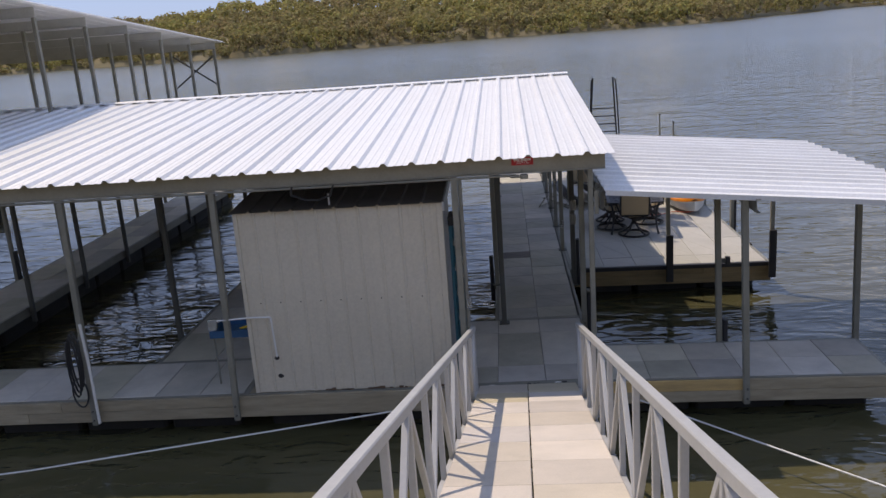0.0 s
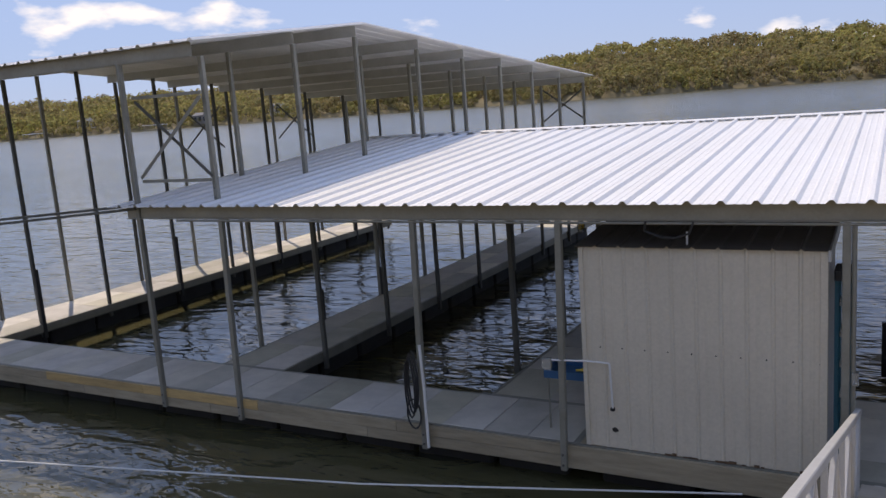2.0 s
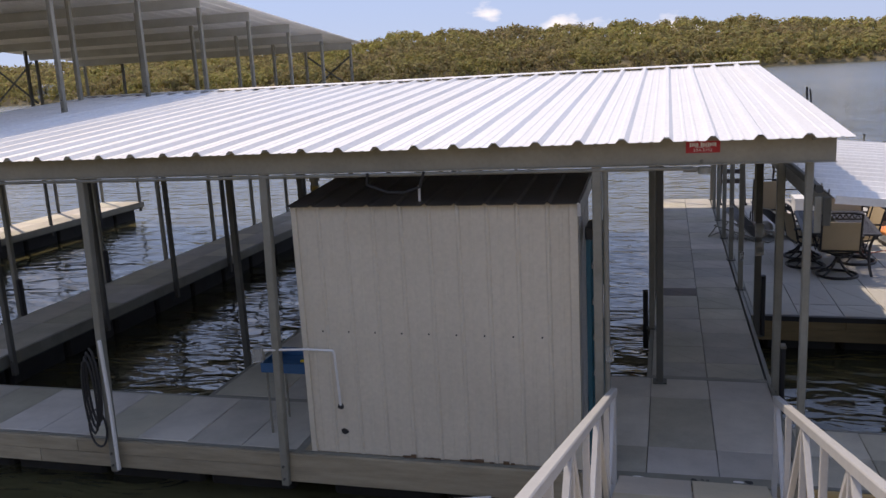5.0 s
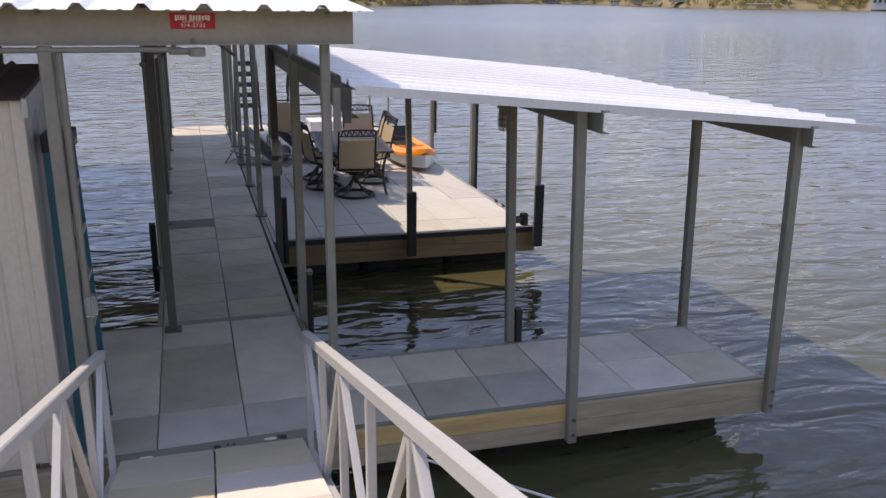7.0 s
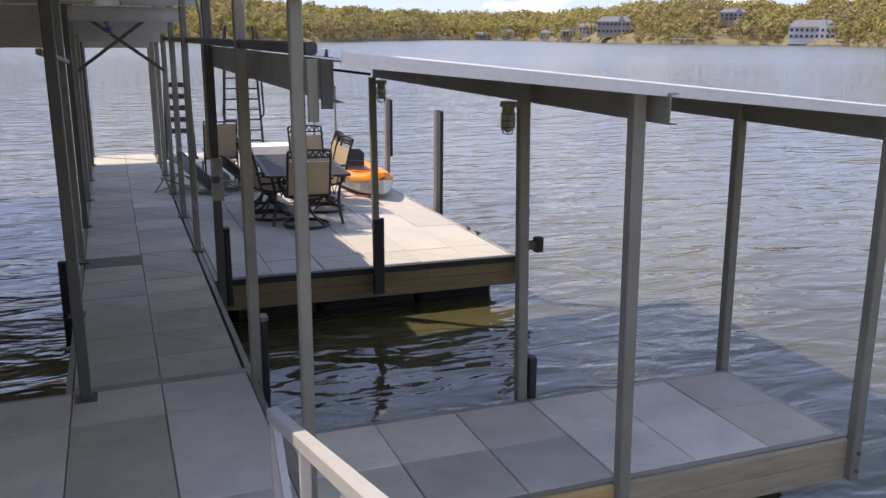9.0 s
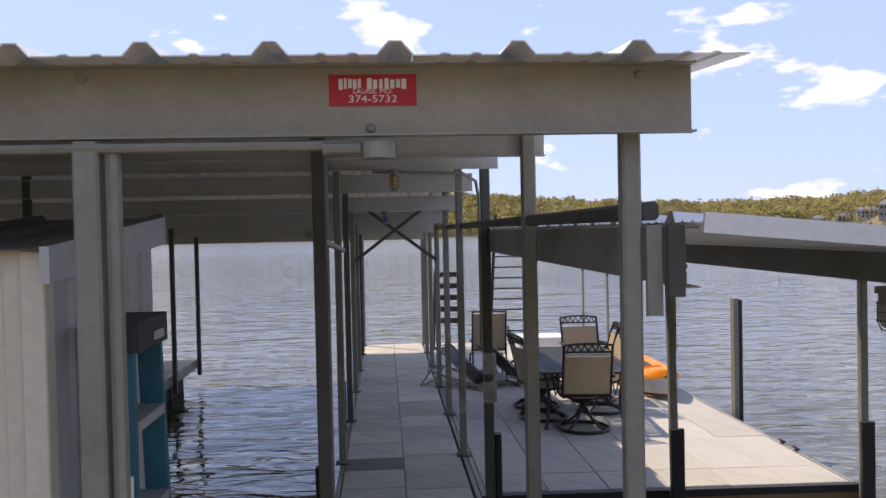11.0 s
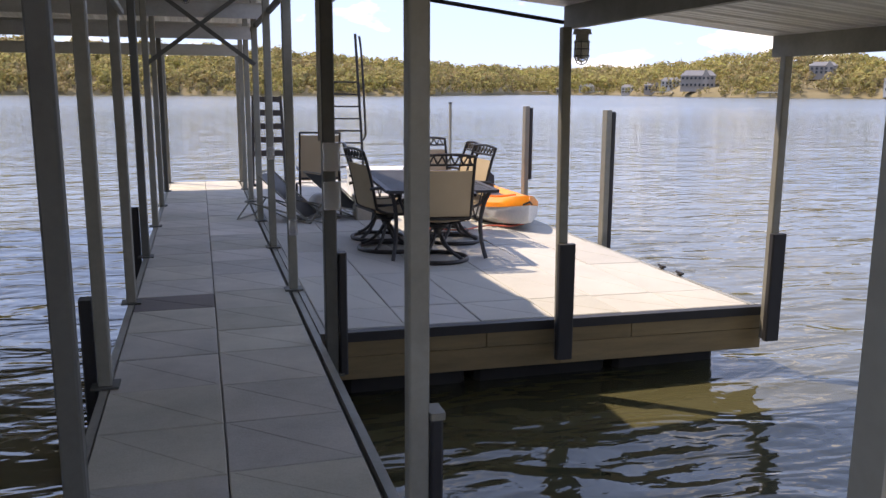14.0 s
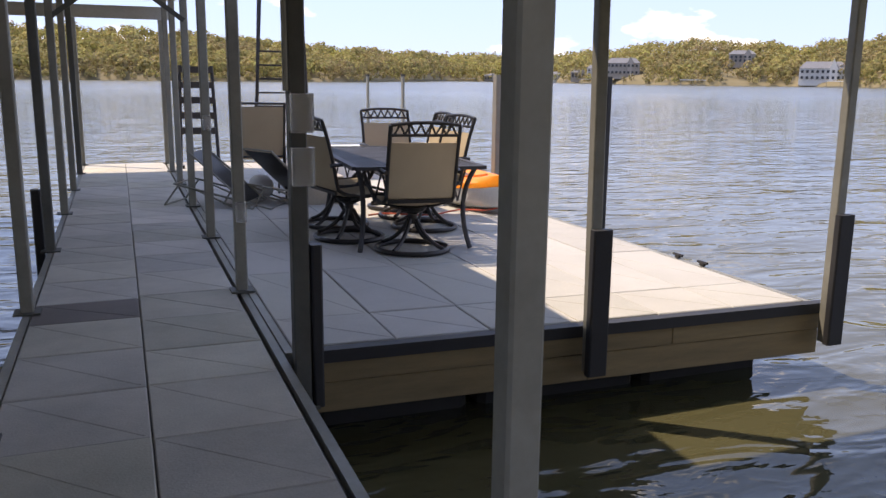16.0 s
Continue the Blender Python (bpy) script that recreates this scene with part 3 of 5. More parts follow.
lower_roof = empty("low_dock_roof", (0, 0, 0), "low white ribbed metal roof over the boat slips", "roof", kind="structure")
slope_len = math.hypot(RIDGE_Y - 10.98, RIDGE_Z - EAVE_Z)
roof_sheets(lower_roof, (-9.466, RIDGE_Y, RIDGE_Z + 0.06), (1, 0, 0), (0, -(RIDGE_Y - 10.95), -(RIDGE_Z - EAVE_Z)), 12.026, slope_len + 0.12)
roof_sheets(lower_roof, (-9.466, RIDGE_Y, RIDGE_Z + 0.06), (1, 0, 0), (0, 8.2, -0.836), 12.026, 8.24)
part("ridge_cap", Geo().sheet([[(-9.36, RIDGE_Y - 0.14, RIDGE_Z + 0.09), (2.57, RIDGE_Y - 0.14, RIDGE_Z + 0.09)], [(-9.36, RIDGE_Y, RIDGE_Z + 0.112), (2.57, RIDGE_Y, RIDGE_Z + 0.112)],
                               [(-9.36, RIDGE_Y + 0.14, RIDGE_Z + 0.09), (2.57, RIDGE_Y + 0.14, RIDGE_Z + 0.09)]], 0.003), M_ROOF, lower_roof)


def channel(parent, name, p, q, h, flange, facing, mat):
    """A C-channel from p to q, its web upright, its flanges pointing along facing; p and q lie on the web's lower edge."""
    p, q, f = Vector(p), Vector(q), Vector(facing).normalized()
    up = Vector((0, 0, 1))
    t = 0.006
    prof = [(0, 0), (flange, 0), (flange, t), (t, t), (t, h - t), (flange, h - t), (flange, h), (0, h)]
    g = Geo().loft([[o + f * a + up * b for a, b in prof] for o in (p, q)])
    return part(name, g, mat, parent)


FASCIA_Z0, FASCIA_Z1 = 2.705, 2.915
fascia = channel(lower_roof, "front_channel", (-9.25, FRONT - 0.055, FASCIA_Z0), (2.465, FRONT - 0.055, FASCIA_Z0), FASCIA_Z1 - FASCIA_Z0, 0.05, (0, -1, 0), M_BEAM)
for y, z in ((13.42, 2.85), (15.42, 2.93), (17.45, 2.84), (19.45, 2.69), (21.4, 2.54), (23.4, 2.40), (25.92, 2.26)):
    channel(lower_roof, "header_beam", (-8.9, y + 0.045, z), (2.48, y + 0.045, z), 0.19, 0.05, (0, -1, 0), M_PURLIN)
for y in (14.4, 16.4, RIDGE_Y, 20.4, 22.4, 24.5):
    channel(lower_roof, "purlin", (-8.9, y + 0.02, roof_z(y) - 0.06), (2.46, y + 0.02, roof_z(y) - 0.06), 0.10, 0.04, (0, -1, 0), M_PURLIN)

# ---- right roof over the slip ----
def side_z(x):
    """Underside of the right roof's sheets."""
    return 2.425 - 0.0944 * (x - 2.45)


side_roof = empty("side_dock_roof", (0, 0, 0), "low pale ribbed metal roof sloping over the side slip", "roof", kind="structure")
roof_sheets(side_roof, (2.455, 10.95, side_z(2.455) + 0.012), (0, 1, 0), (4.10, 0, -0.0944 * 4.10), 5.32, 4.12)
part("edge_trim", Geo().beam((2.45, 10.935, side_z(2.45) + 0.01), (6.555, 10.935, side_z(6.555) + 0.01), 0.012, 0.06, 0.0, (0, 1, 0)), M_ROOF, side_roof, "white metal edge trim")
for x in (2.45, 4.15, 5.9):
    top = side_z(x) - 0.002
    h = 0.19 if x < 3 else 0.16
    channel(side_roof, "roof_beam", (x, 10.9 if x > 3 else 11.1, top - h), (x, 16.15, top - h), h, 0.05, (1, 0, 0), M_GALV)
part("hanger_plate", Geo().box(2.335, 2.385, 11.10, 11.12, 2.15, 2.43, 0.003), M_GALV, side_roof)
part("hanger_plate", Geo().box(2.392, 2.445, 11.07, 11.095, 2.21, 2.43, 0.003), M_GALV_DARK, side_roof)
for x, y, sl, lean in ((4.13, FRONT - 0.06, 0, -0.07), (5.95, FRONT - 0.06, 0, -0.05), (4.13, BACK + 0.04, 0.62, -0.06), (5.95, BACK + 0.04, 0, -0.06)):
    post(x, y, -0.34, side_z(x) - 0.012, 0.075, M_GALV, sleeve=sl, lean=lean)
for x, lean in ((4.13, -0.03), (5.92, 0.0)):
    ob = post(x, 16.0, -0.27, side_z(x) - 0.16, 0.07, M_GALV, lean=lean)
    part("bumper_sleeve", Geo().box(-0.062, 0.062, -0.095, -0.037, 0.0, 0.86, 0.01), M_BLACK, ob, "black rubber boat bumper")
ob = empty("dock_bumper", (2.50, 15.99, -0.25), "black upright rubber bumper beside the walkway post", "bumper")
part("pad", Geo().box(-0.02, 0.035, -0.05, 0.05, 0, 0.85, 0.01), M_BLACK, ob)
ob = empty("dock_bumper", (2.44, 13.42, -0.3), "black upright rubber bumper with a galvanised cap", "bumper")
part("pad", Geo().box(-0.022, 0.028, -0.05, 0.05, 0, 0.74, 0.01), M_BLACK, ob)
part("cap", Geo().box(-0.024, 0.034, -0.055, 0.055, 0.741, 0.77, 0.004), M_GALV, ob)
for y in (15.48, 19.4):
    ob = empty("dock_bumper", (0.96, y, -0.3), "black upright rubber bumper on the walkway edge", "bumper", "walkway bumpers")
    part("pad", Geo().box(-0.035, 0.035, -0.05, 0.05, 0, 0.8, 0.01), M_BLACK, ob)

# gutter pipe along the inner edge of the side roof
solo("gutter_pipe", Geo().beam((2.38, 11.2, 2.475), (2.36, 22.3, 2.47), 0.055, 0.06, 0.012), M_GALV_DARK, "dark square gutter pipe along the side roof", "gutter")


def cable(name, pts, r, mat, label, category="cable", n=8, sag=0.0):
    fine = []
    for a, b in zip(pts, pts[1:]):
        a, b = Vector(a), Vector(b)
        for i in range(6):
            k = i / 6
            fine.append(a.lerp(b, k) - Vector((0, 0, sag * 4 * k * (1 - k))))
    fine.append(Vector(pts[-1]))
    return solo(name, Geo().tube(fine, r, n), mat, label, category, smooth=True)


cable("power_cable", [(2.45, 15.96, 2.22), (2.52, 15.98, 2.30), (2.7, 16.0, 2.31), (4.08, 16.0, 2.14)], 0.014, M_BLACK, "black power cable strung between roof posts")
cable("conduit", [(-8.2, FRONT - 0.085, 2.68), (1.43, FRONT - 0.085, 2.68)], 0.016, M_GALV, "grey conduit pipe under the front channel", "conduit")
cable("conduit", [(0.757, FRONT - 0.06, 0.1), (0.757, FRONT - 0.06, 2.68)], 0.024, M_GALV, "grey conduit pipe strapped to the front post", "conduit")
cable("conduit", [(1.45, 15.36, 2.912), (2.2, 15.6, 2.905), (2.33, 15.8, 2.85), (2.37, 15.93, 2.7), (2.37, 15.93, 1.35)], 0.014, M_GALV, "thin bent conduit pipe at the walkway post", "conduit")
cable("hose_loop", [(-1.25, 11.0, 2.70), (-1.27, 11.02, 2.6), (-1.1, 11.04, 2.53), (-0.95, 11.05, 2.52), (-0.8, 11.04, 2.57), (-0.75, 11.02, 2.70)], 0.012, M_BLACK, "black cable hanging in a loop under the front channel")

M_GLASS = bpy.data.materials.new("lamp_glass")
M_GLASS.use_nodes = True
M_GLASS.node_tree.nodes["Principled BSDF"].inputs["Transmission Weight"].default_value = 0.9
M_GLASS.node_tree.nodes["Principled BSDF"].inputs["Roughness"].default_value = 0.08
M_GLASS.node_tree.nodes["Principled BSDF"].inputs["Base Color"].default_value = (0.95, 0.95, 0.92, 1)
M_COVER = bpy.data.materials.new("cloudy_cover")
M_COVER.use_nodes = True
M_COVER.node_tree.nodes["Principled BSDF"].inputs["Transmission Weight"].default_value = 0.75
M_COVER.node_tree.nodes["Principled BSDF"].inputs["Roughness"].default_value = 0.25
M_COVER.node_tree.nodes["Principled BSDF"].inputs["Base Color"].default_value = (0.75, 0.75, 0.72, 1)
M_YELLOW = material("yellow_bulb", (0.75, 0.50, 0.04), 0.35, 0, (0.6, 0.4, 0.04), 40, 4, 0.3, 0.0)
M_BLUE = material("blue_bulb", (0.03, 0.10, 0.45), 0.35, 0, (0.02, 0.07, 0.3), 40, 4, 0.3, 0.0)
M_BULB = material("milky_bulb", (0.75, 0.72, 0.6), 0.4, 0, (0.6, 0.58, 0.5), 40, 4, 0.3, 0.0)


def jar_lamp(x, y, z, bulb, label, s=1.0):
    """A caged jar lamp hanging from z."""
    ob = empty("jar_lamp", (x, y, z), label, "lamp", "caged dock lamps")
    part("mount", Geo().tube([(0, 0, 0), (0, 0, -0.03 * s)], [0.05 * s, 0.055 * s], 14).tube([(0, 0, -0.03 * s), (0, 0, -0.07 * s)], 0.038 * s, 14), M_GALV, ob)
    part("bulb", Geo().tube([(0, 0, -0.07 * s), (0, 0, -0.09 * s), (0, 0, -0.14 * s), (0, 0, -0.165 * s)], [0.02 * s, 0.03 * s, 0.03 * s, 0.012 * s], 10), bulb, ob, smooth=True)
    glass = part("glass_jar", Geo().tube([(0, 0, -0.071 * s), (0, 0, -0.15 * s), (0, 0, -0.18 * s), (0, 0, -0.19 * s)], [0.038 * s, 0.038 * s, 0.026 * s, 0.008 * s], 14), M_GLASS, ob, smooth=True)
    glass.visible_shadow = False
    g = Geo()
    for i in range(6):
        a = i * math.pi / 3
        c, sn = math.cos(a) * s, math.sin(a) * s
        g.tube([(0.046 * c, 0.046 * sn, -0.065 * s), (0.046 * c, 0.046 * sn, -0.16 * s), (0.03 * c, 0.03 * sn, -0.195 * s), (0.004 * c, 0.004 * sn, -0.205 * s)], 0.0028 * s, 5)
    for z2 in (-0.075, -0.115, -0.155):
        g.ring((0, 0, z2 * s), 0.046 * s, 0.0028 * s, 18, 5)
    part("cage", g, M_GALV_DARK, ob, "thin wire cage")
    return ob


jar_lamp(4.15, 12.78, 2.085, M_BULB, "caged glass jar lamp under the side roof beam", 1.15)
jar_lamp(4.15, 15.84, 2.085, M_BULB, "caged glass jar lamp under the side roof beam", 1.15)
jar_lamp(1.62, 15.38, 2.93, M_YELLOW, "caged jar lamp with a yellow bulb under the roof", 0.85)
jar_lamp(1.55, 19.42, 2.69, M_BLUE, "caged jar lamp with a blue bulb under the roof", 0.9)
jar_lamp(-2.9, 13.6, 2.35, M_YELLOW, "caged jar lamp with a yellow bulb beside the shed", 1.2)

ob = empty("junction_box", (1.52, FRONT - 0.09, 2.64), "round grey junction box under the front channel", "junction box")
part("box", Geo().tube([(0, 0, 0), (0, 0, 0.045), (0, 0, 0.05)], [0.048, 0.05, 0.044], 18), M_GALV, ob)
part("nipple", Geo().tube([(-0.16, 0, 0.03), (-0.05, 0, 0.03)], 0.02, 10), M_GALV, ob)


def outlet(x, y, z, label="clear-covered outlet box on a post", sx=1.0, sz=1.0):
    ob = empty("outlet_box", (x, y, z), label, "outlet", "post outlets")
    part("box", Geo().box(-0.035 * sx, 0.035 * sx, -0.03, 0.02, -0.06 * sz, 0.06 * sz, 0.012), M_GALV, ob)
    cover = part("cover", Geo().box(-0.036 * sx, 0.036 * sx, -0.075, -0.031, -0.065 * sz, 0.065 * sz, 0.018), M_COVER, ob, "cloudy weatherproof cover")
    cover.visible_shadow = False
    return ob


outlet(2.43, 15.90, 1.25, sx=1.55, sz=1.4)
outlet(2.43, 15.90, 1.00, sx=1.55, sz=1.4)
outlet(2.335, 19.5, 1.02)
outlet(2.335, 17.47, 0.55)
ob = outlet(0.775, FRONT - 0.03, 1.13, "white switch box on the post beside the shed")
ob = outlet(-2.46, FRONT - 0.1, 1.02, "grey outlet box on the front post", 1.5)
ob = empty("light_sensor", (4.192, 12.39, 1.12), "small dark lamp fixed to the slip post", "lamp")
part("bracket", Geo().box(-0.06, 0.0, -0.02, 0.02, -0.03, 0.03, 0.004), M_GALV_DARK, ob)
part("head", Geo().box(0.0, 0.06, -0.035, 0.035, -0.05, 0.05, 0.012), M_BLACK, ob)

# cross brace between the walkway posts
brace = empty("cross_brace", (0, 21.36, 0), "thin steel cross brace between the walkway posts", "brace")
part("bar", Geo().beam((1.06, -0.06, 1.98), (2.32, -0.06, 2.92), 0.012, 0.05), M_GALV_DARK, brace)
part("bar", Geo().beam((1.06, -0.075, 2.92), (2.32, -0.075, 1.98), 0.012, 0.05), M_GALV_DARK, brace)
solo("post_strut", Geo().beam((1.10, 13.4, 2.42), (1.10, 17.4, 2.24), 0.04, 0.04, 0.004), M_GALV, "pale steel strut running between roof posts", "strut")

# ---- sign ----
M_RED = material("red_sign", (0.50, 0.012, 0.02), 0.45, 0, (0.40, 0.01, 0.015), 40, 4, 0.4, 0.0)
M_SIGNWHITE = material("sign_white", (0.80, 0.78, 0.74), 0.5, 0, (0.65, 0.62, 0.6), 40, 4, 0.4, 0.0)
sign_y = FRONT - 0.063
ob = empty("red_sign", (1.508, sign_y, 2.842), "small red metal maker's sign with white lettering", "sign")
part("plate", Geo().box(-0.128, 0.128, -0.002, 0.003, -0.046, 0.046), M_RED, ob)
r = random.Random(2)
for x0, x1, n in ((-0.1, -0.032, 5), (-0.018, 0.1, 7)):
    step = (x1 - x0) / n
    for i in range(n):
        w, h, lift = step * r.uniform(0.62, 0.84), r.uniform(0.024, 0.032), r.uniform(-0.002, 0.002)
        x = x0 + step * (i + 0.5)
        part("name_block", Geo().box(x - w / 2, x + w / 2, -0.004, -0.002, 0.019 + lift - h / 2, 0.019 + lift + h / 2), M_SIGNWHITE, ob, "white lettering block")


def lettering(text, size, at, parent, mat, name="lettering"):
    cu = bpy.data.curves.new(name, "FONT")
    cu.body, cu.size, cu.align_x, cu.extrude = text, size, "CENTER", 0.0008
    tmp = bpy.data.objects.new(name, cu)
    scene.collection.objects.link(tmp)
    me = bpy.data.meshes.new_from_object(tmp.evaluated_get(bpy.context.evaluated_depsgraph_get()))
    bpy.data.objects.remove(tmp)
    me.materials.append(mat)
    ob = new(name, me)
    ob.parent = parent
    ob.matrix_local = pose(*at, 90, 0, 0)
    return ob


lettering("LAURIE, MO.", 0.021, (0, -0.003, -0.010), ob, M_SIGNWHITE)
t = lettering("374-5732", 0.029, (0, -0.003, -0.035), ob, M_SIGNWHITE)
t.scale = (1.3, 1, 1)
for x in (0.675, 2.305, 1.5):
    ob = empty("carriage_bolt", (x, FRONT - 0.061, 2.882 if x != 1.5 else 2.73), "galvanised bolt head in the front channel", "bolt", "channel bolts")
    part("head", Geo().tube([(0, 0.0, 0), (0, -0.006, 0), (0, -0.012, 0)], [0.016, 0.015, 0.007], 12), M_GALV, ob)

# ---- upper roof on the left ----
UP_L, UP_R, UP_RIDGE, UP_BACK = -16.75, -7.55, 15.2, 27.9
UP_F, UP_T, UP_B = 5.20, 5.58, 4.52


def up_z(y):
    return UP_F + (UP_T - UP_F) * (y - 11.05) / (UP_RIDGE - 11.05) if y < UP_RIDGE else UP_T + (UP_B - UP_T) * (y - UP_RIDGE) / (UP_BACK - UP_RIDGE)


upper = empty("high_dock_roof", (0, 0, 0), "high ribbed metal roof over the outer boat slip", "roof", kind="structure")
roof_sheets(upper, (-17.12, UP_RIDGE, UP_T), (1, 0, 0), (0, 10.95 - UP_RIDGE, up_z(10.95) - UP_T), 9.77, UP_RIDGE - 10.93)
roof_sheets(upper, (-17.12, UP_RIDGE, UP_T), (1, 0, 0), (0, UP_BACK - UP_RIDGE, UP_B - UP_T), 9.77, UP_BACK - UP_RIDGE + 0.05)
UP_Y = (11.12, 13.4, 15.2, 17.4, 19.4, 21.4, 23.4, 25.4, 27.5)
for y in UP_Y:
    z = up_z(y) - 0.21
    channel(upper, "front_channel" if y < 12 else "purlin", (UP_L, y - 0.05, z), (UP_R + 0.02, y - 0.05, z), 0.19, 0.05, (0, -1, 0), M_BEAM if y < 12 else M_PURLIN)
for i, y in enumerate(UP_Y):
    z1 = up_z(y) - 0.21
    y = y if i else FRONT - 0.06
    post(-16.56, y, -0.3 if i else -0.32, z1, 0.075, M_GALV if i % 2 == 0 else M_GALV_DARK)
    post(-15.19, y, -0.3, z1, 0.075, M_GALV_DARK, sleeve=1.5 if i % 2 else 0.0)
    post(-9.0, y, -0.3, z1, 0.075, M_GALV, sleeve=0.9 if i in (2, 3) else 0.0)
    post(-7.6, y if i else 11.3, roof_z(min(y, 24.9)) + 0.07, z1, 0.075, M_GALV, label="square steel post rising from the low roof to the high roof")
bracing = empty("roof_bracing", (0, 11.08, 0), "cross bracing and rungs between the tall front posts", "brace")
for x0, x1, dy in ((-16.56, -15.19, 0.0), (-9.0, -7.6, 0.15)):
    for z in (3.25, 4.5):
        part("rung", Geo().beam((x0, dy, z), (x1, dy, z), 0.035, 0.045), M_GALV, bracing)
    part("bar", Geo().beam((x0, dy - 0.03, 3.3), (x1, dy - 0.03, 4.45), 0.012, 0.05), M_GALV, bracing)
    part("bar", Geo().beam((x0, dy + 0.03, 4.45), (x1, dy + 0.03, 3.3), 0.012, 0.05), M_GALV_DARK, bracing)
bracing2 = empty("roof_bracing", (0, 27.6, 0), "cross bracing between the tall rear posts", "brace")
part("bar", Geo().beam((-9.0, 0, 3.2), (-7.6, 0, 4.2), 0.012, 0.05), M_GALV_DARK, bracing2)
part("bar", Geo().beam((-9.0, 0.03, 4.2), (-7.6, 0.03, 3.2), 0.012, 0.05), M_GALV_DARK, bracing2)
for y in (19.6, 23.6):
    b3 = empty("roof_bracing", (0, y, 0), "cross bracing between tall slip posts", "brace")
    part("bar", Geo().beam((-16.56, 0, 3.3), (-15.19, 0, 4.4), 0.012, 0.05), M_GALV_DARK, b3)
    part("bar", Geo().beam((-16.56, 0.03, 4.4), (-15.19, 0.03, 3.3), 0.012, 0.05), M_GALV_DARK, b3)
for z0, z1 in ((2.30, 2.86), (2.40, 2.91)):
    solo("slip_rail", Geo().beam((-16.5, FRONT - 0.1, z0), (-9.0, FRONT - 0.1, z1), 0.04, 0.04), M_GALV_DARK, "long thin steel rail across the tall slip opening", "rail", "slip opening rails")
solo("shore_truss", Geo().beam((-16.7, 11.2, -0.25), (-25.3, 9.2, -0.2), 0.05, 0.05).beam((-16.7, 11.2, 0.13), (-25.3, 9.2, 0.2), 0.05, 0.05)
     .tube([(-16.7 - 0.72 * i, 11.2 - 0.167 * i, (-0.25 if i % 2 else 0.15)) for i in range(13)], 0.014, 5), M_GALV_DARK, "low lattice truss arm holding the dock off the shore", "truss")

# ---- storage shed ----
SX0, SX1, SY0, SY1, SH, SHB = -2.05, 0.5, FRONT + 0.045, BACK + 0.02, 2.39, 2.49
shed = empty("storage_shed", ((SX0 + SX1) / 2, (SY0 + SY1) / 2, 0.004), "beige ribbed metal storage shed with a brown roof", "shed")
cx, cy = (SX0 + SX1) / 2, (SY0 + SY1) / 2
hw, hd = (SX1 - SX0) / 2, (SY1 - SY0) / 2


def wall_sheet(a, b, z0, za, zb, out, pitch=0.26):
    """An upright ribbed sheet from a to b, its top going from za to zb."""
    a, b, out = Vector((*a, 0)), Vector((*b, 0)), Vector((*out, 0))
    L = (b - a).length
    d = (b - a) / L
    pts, u = [], 0.0
    while u < L - 1e-4:
        for s, h in ((0, 0.0), (0.07, 0.0), (0.075, 0.004), (0.1, 0.004), (0.105, 0.0), (0.215, 0.0), (0.23, 0.016), (0.246, 0.016)):
            if u + s < L:
                pts.append((u + s, h))
        u += pitch
    pts.append((L, 0.0))
    rows = [[a + d * u + out * h + Vector((0, 0, z)) for u, h in pts] for z in (z0,)]
    rows.append([a + d * u + out * h + Vector((0, 0, za + (zb - za) * u / L)) for u, h in pts])
    g = Geo()
    if (rows[0][1] - rows[0][0]).cross(rows[1][0] - rows[0][0]).dot(out) < 0:
        rows = rows[::-1]
    g.sheet(rows, 0.005)
    return g


part("front_wall", wall_sheet((-hw, -hd), (hw, -hd), 0.0, SH, SH, (0, -1)), M_SHED, shed)
part("side_wall", wall_sheet((hw, -hd), (hw, hd), 0.0, SH, SHB, (1, 0)), M_FASCIA, shed, "grey-white side wall")
part("side_wall", wall_sheet((-hw, -hd), (-hw, hd), 0.0, SH, SHB, (-1, 0)), M_SHED, shed)
part("back_wall", wall_sheet((-hw, hd), (hw, hd), 0.0, SHB, SHB, (0, 1)), M_SHED, shed)
part("corner_trim", Geo().box(hw - 0.05, hw + 0.022, -hd - 0.022, -hd + 0.05, 0, SH - 0.005, 0.004), M_SHED, shed)
part("corner_trim", Geo().box(-hw - 0.022, -hw + 0.03, -hd - 0.022, -hd + 0.03, 0, SH - 0.005, 0.004), M_SHED, shed)
shed_roof = Geo()
prof, u = [], 0.0
while u < 2 * hw + 0.1:
    prof += [(u, 0.0), (u + 0.215, 0.0), (u + 0.232, 0.022), (u + 0.25, 0.022)]
    u += 0.267
prof = [(a, h) for a, h in prof if a < 2 * hw + 0.1] + [(2 * hw + 0.1, 0)]
shed_roof.sheet([[(-hw - 0.05 + a, -hd - 0.06, SH + 0.005 + h) for a, h in prof], [(-hw - 0.05 + a, hd + 0.05, SHB + 0.015 + h) for a, h in prof]], 0.005)
part("roof", shed_roof, M_SHEDROOF, shed, "dark brown ribbed roof")
g = Geo()
g.add([(hw + 0.053, -hd - 0.06, SH - 0.10), (hw + 0.053, hd + 0.05, SHB - 0.10), (hw + 0.053, hd + 0.05, SHB + 0.02), (hw + 0.053, -hd - 0.06, SH + 0.01),
       (hw + 0.025, -hd - 0.06, SH - 0.10), (hw + 0.025, hd + 0.05, SHB - 0.10), (hw + 0.025, hd + 0.05, SHB + 0.02), (hw + 0.025, -hd - 0.06, SH + 0.01)],
      [(0, 1, 2, 3), (7, 6, 5, 4), (0, 4, 5, 1), (1, 5, 6, 2), (2, 6, 7, 3), (3, 7, 4, 0)])
part("gable_trim", g, M_FASCIA, shed, "pale roof edge trim")
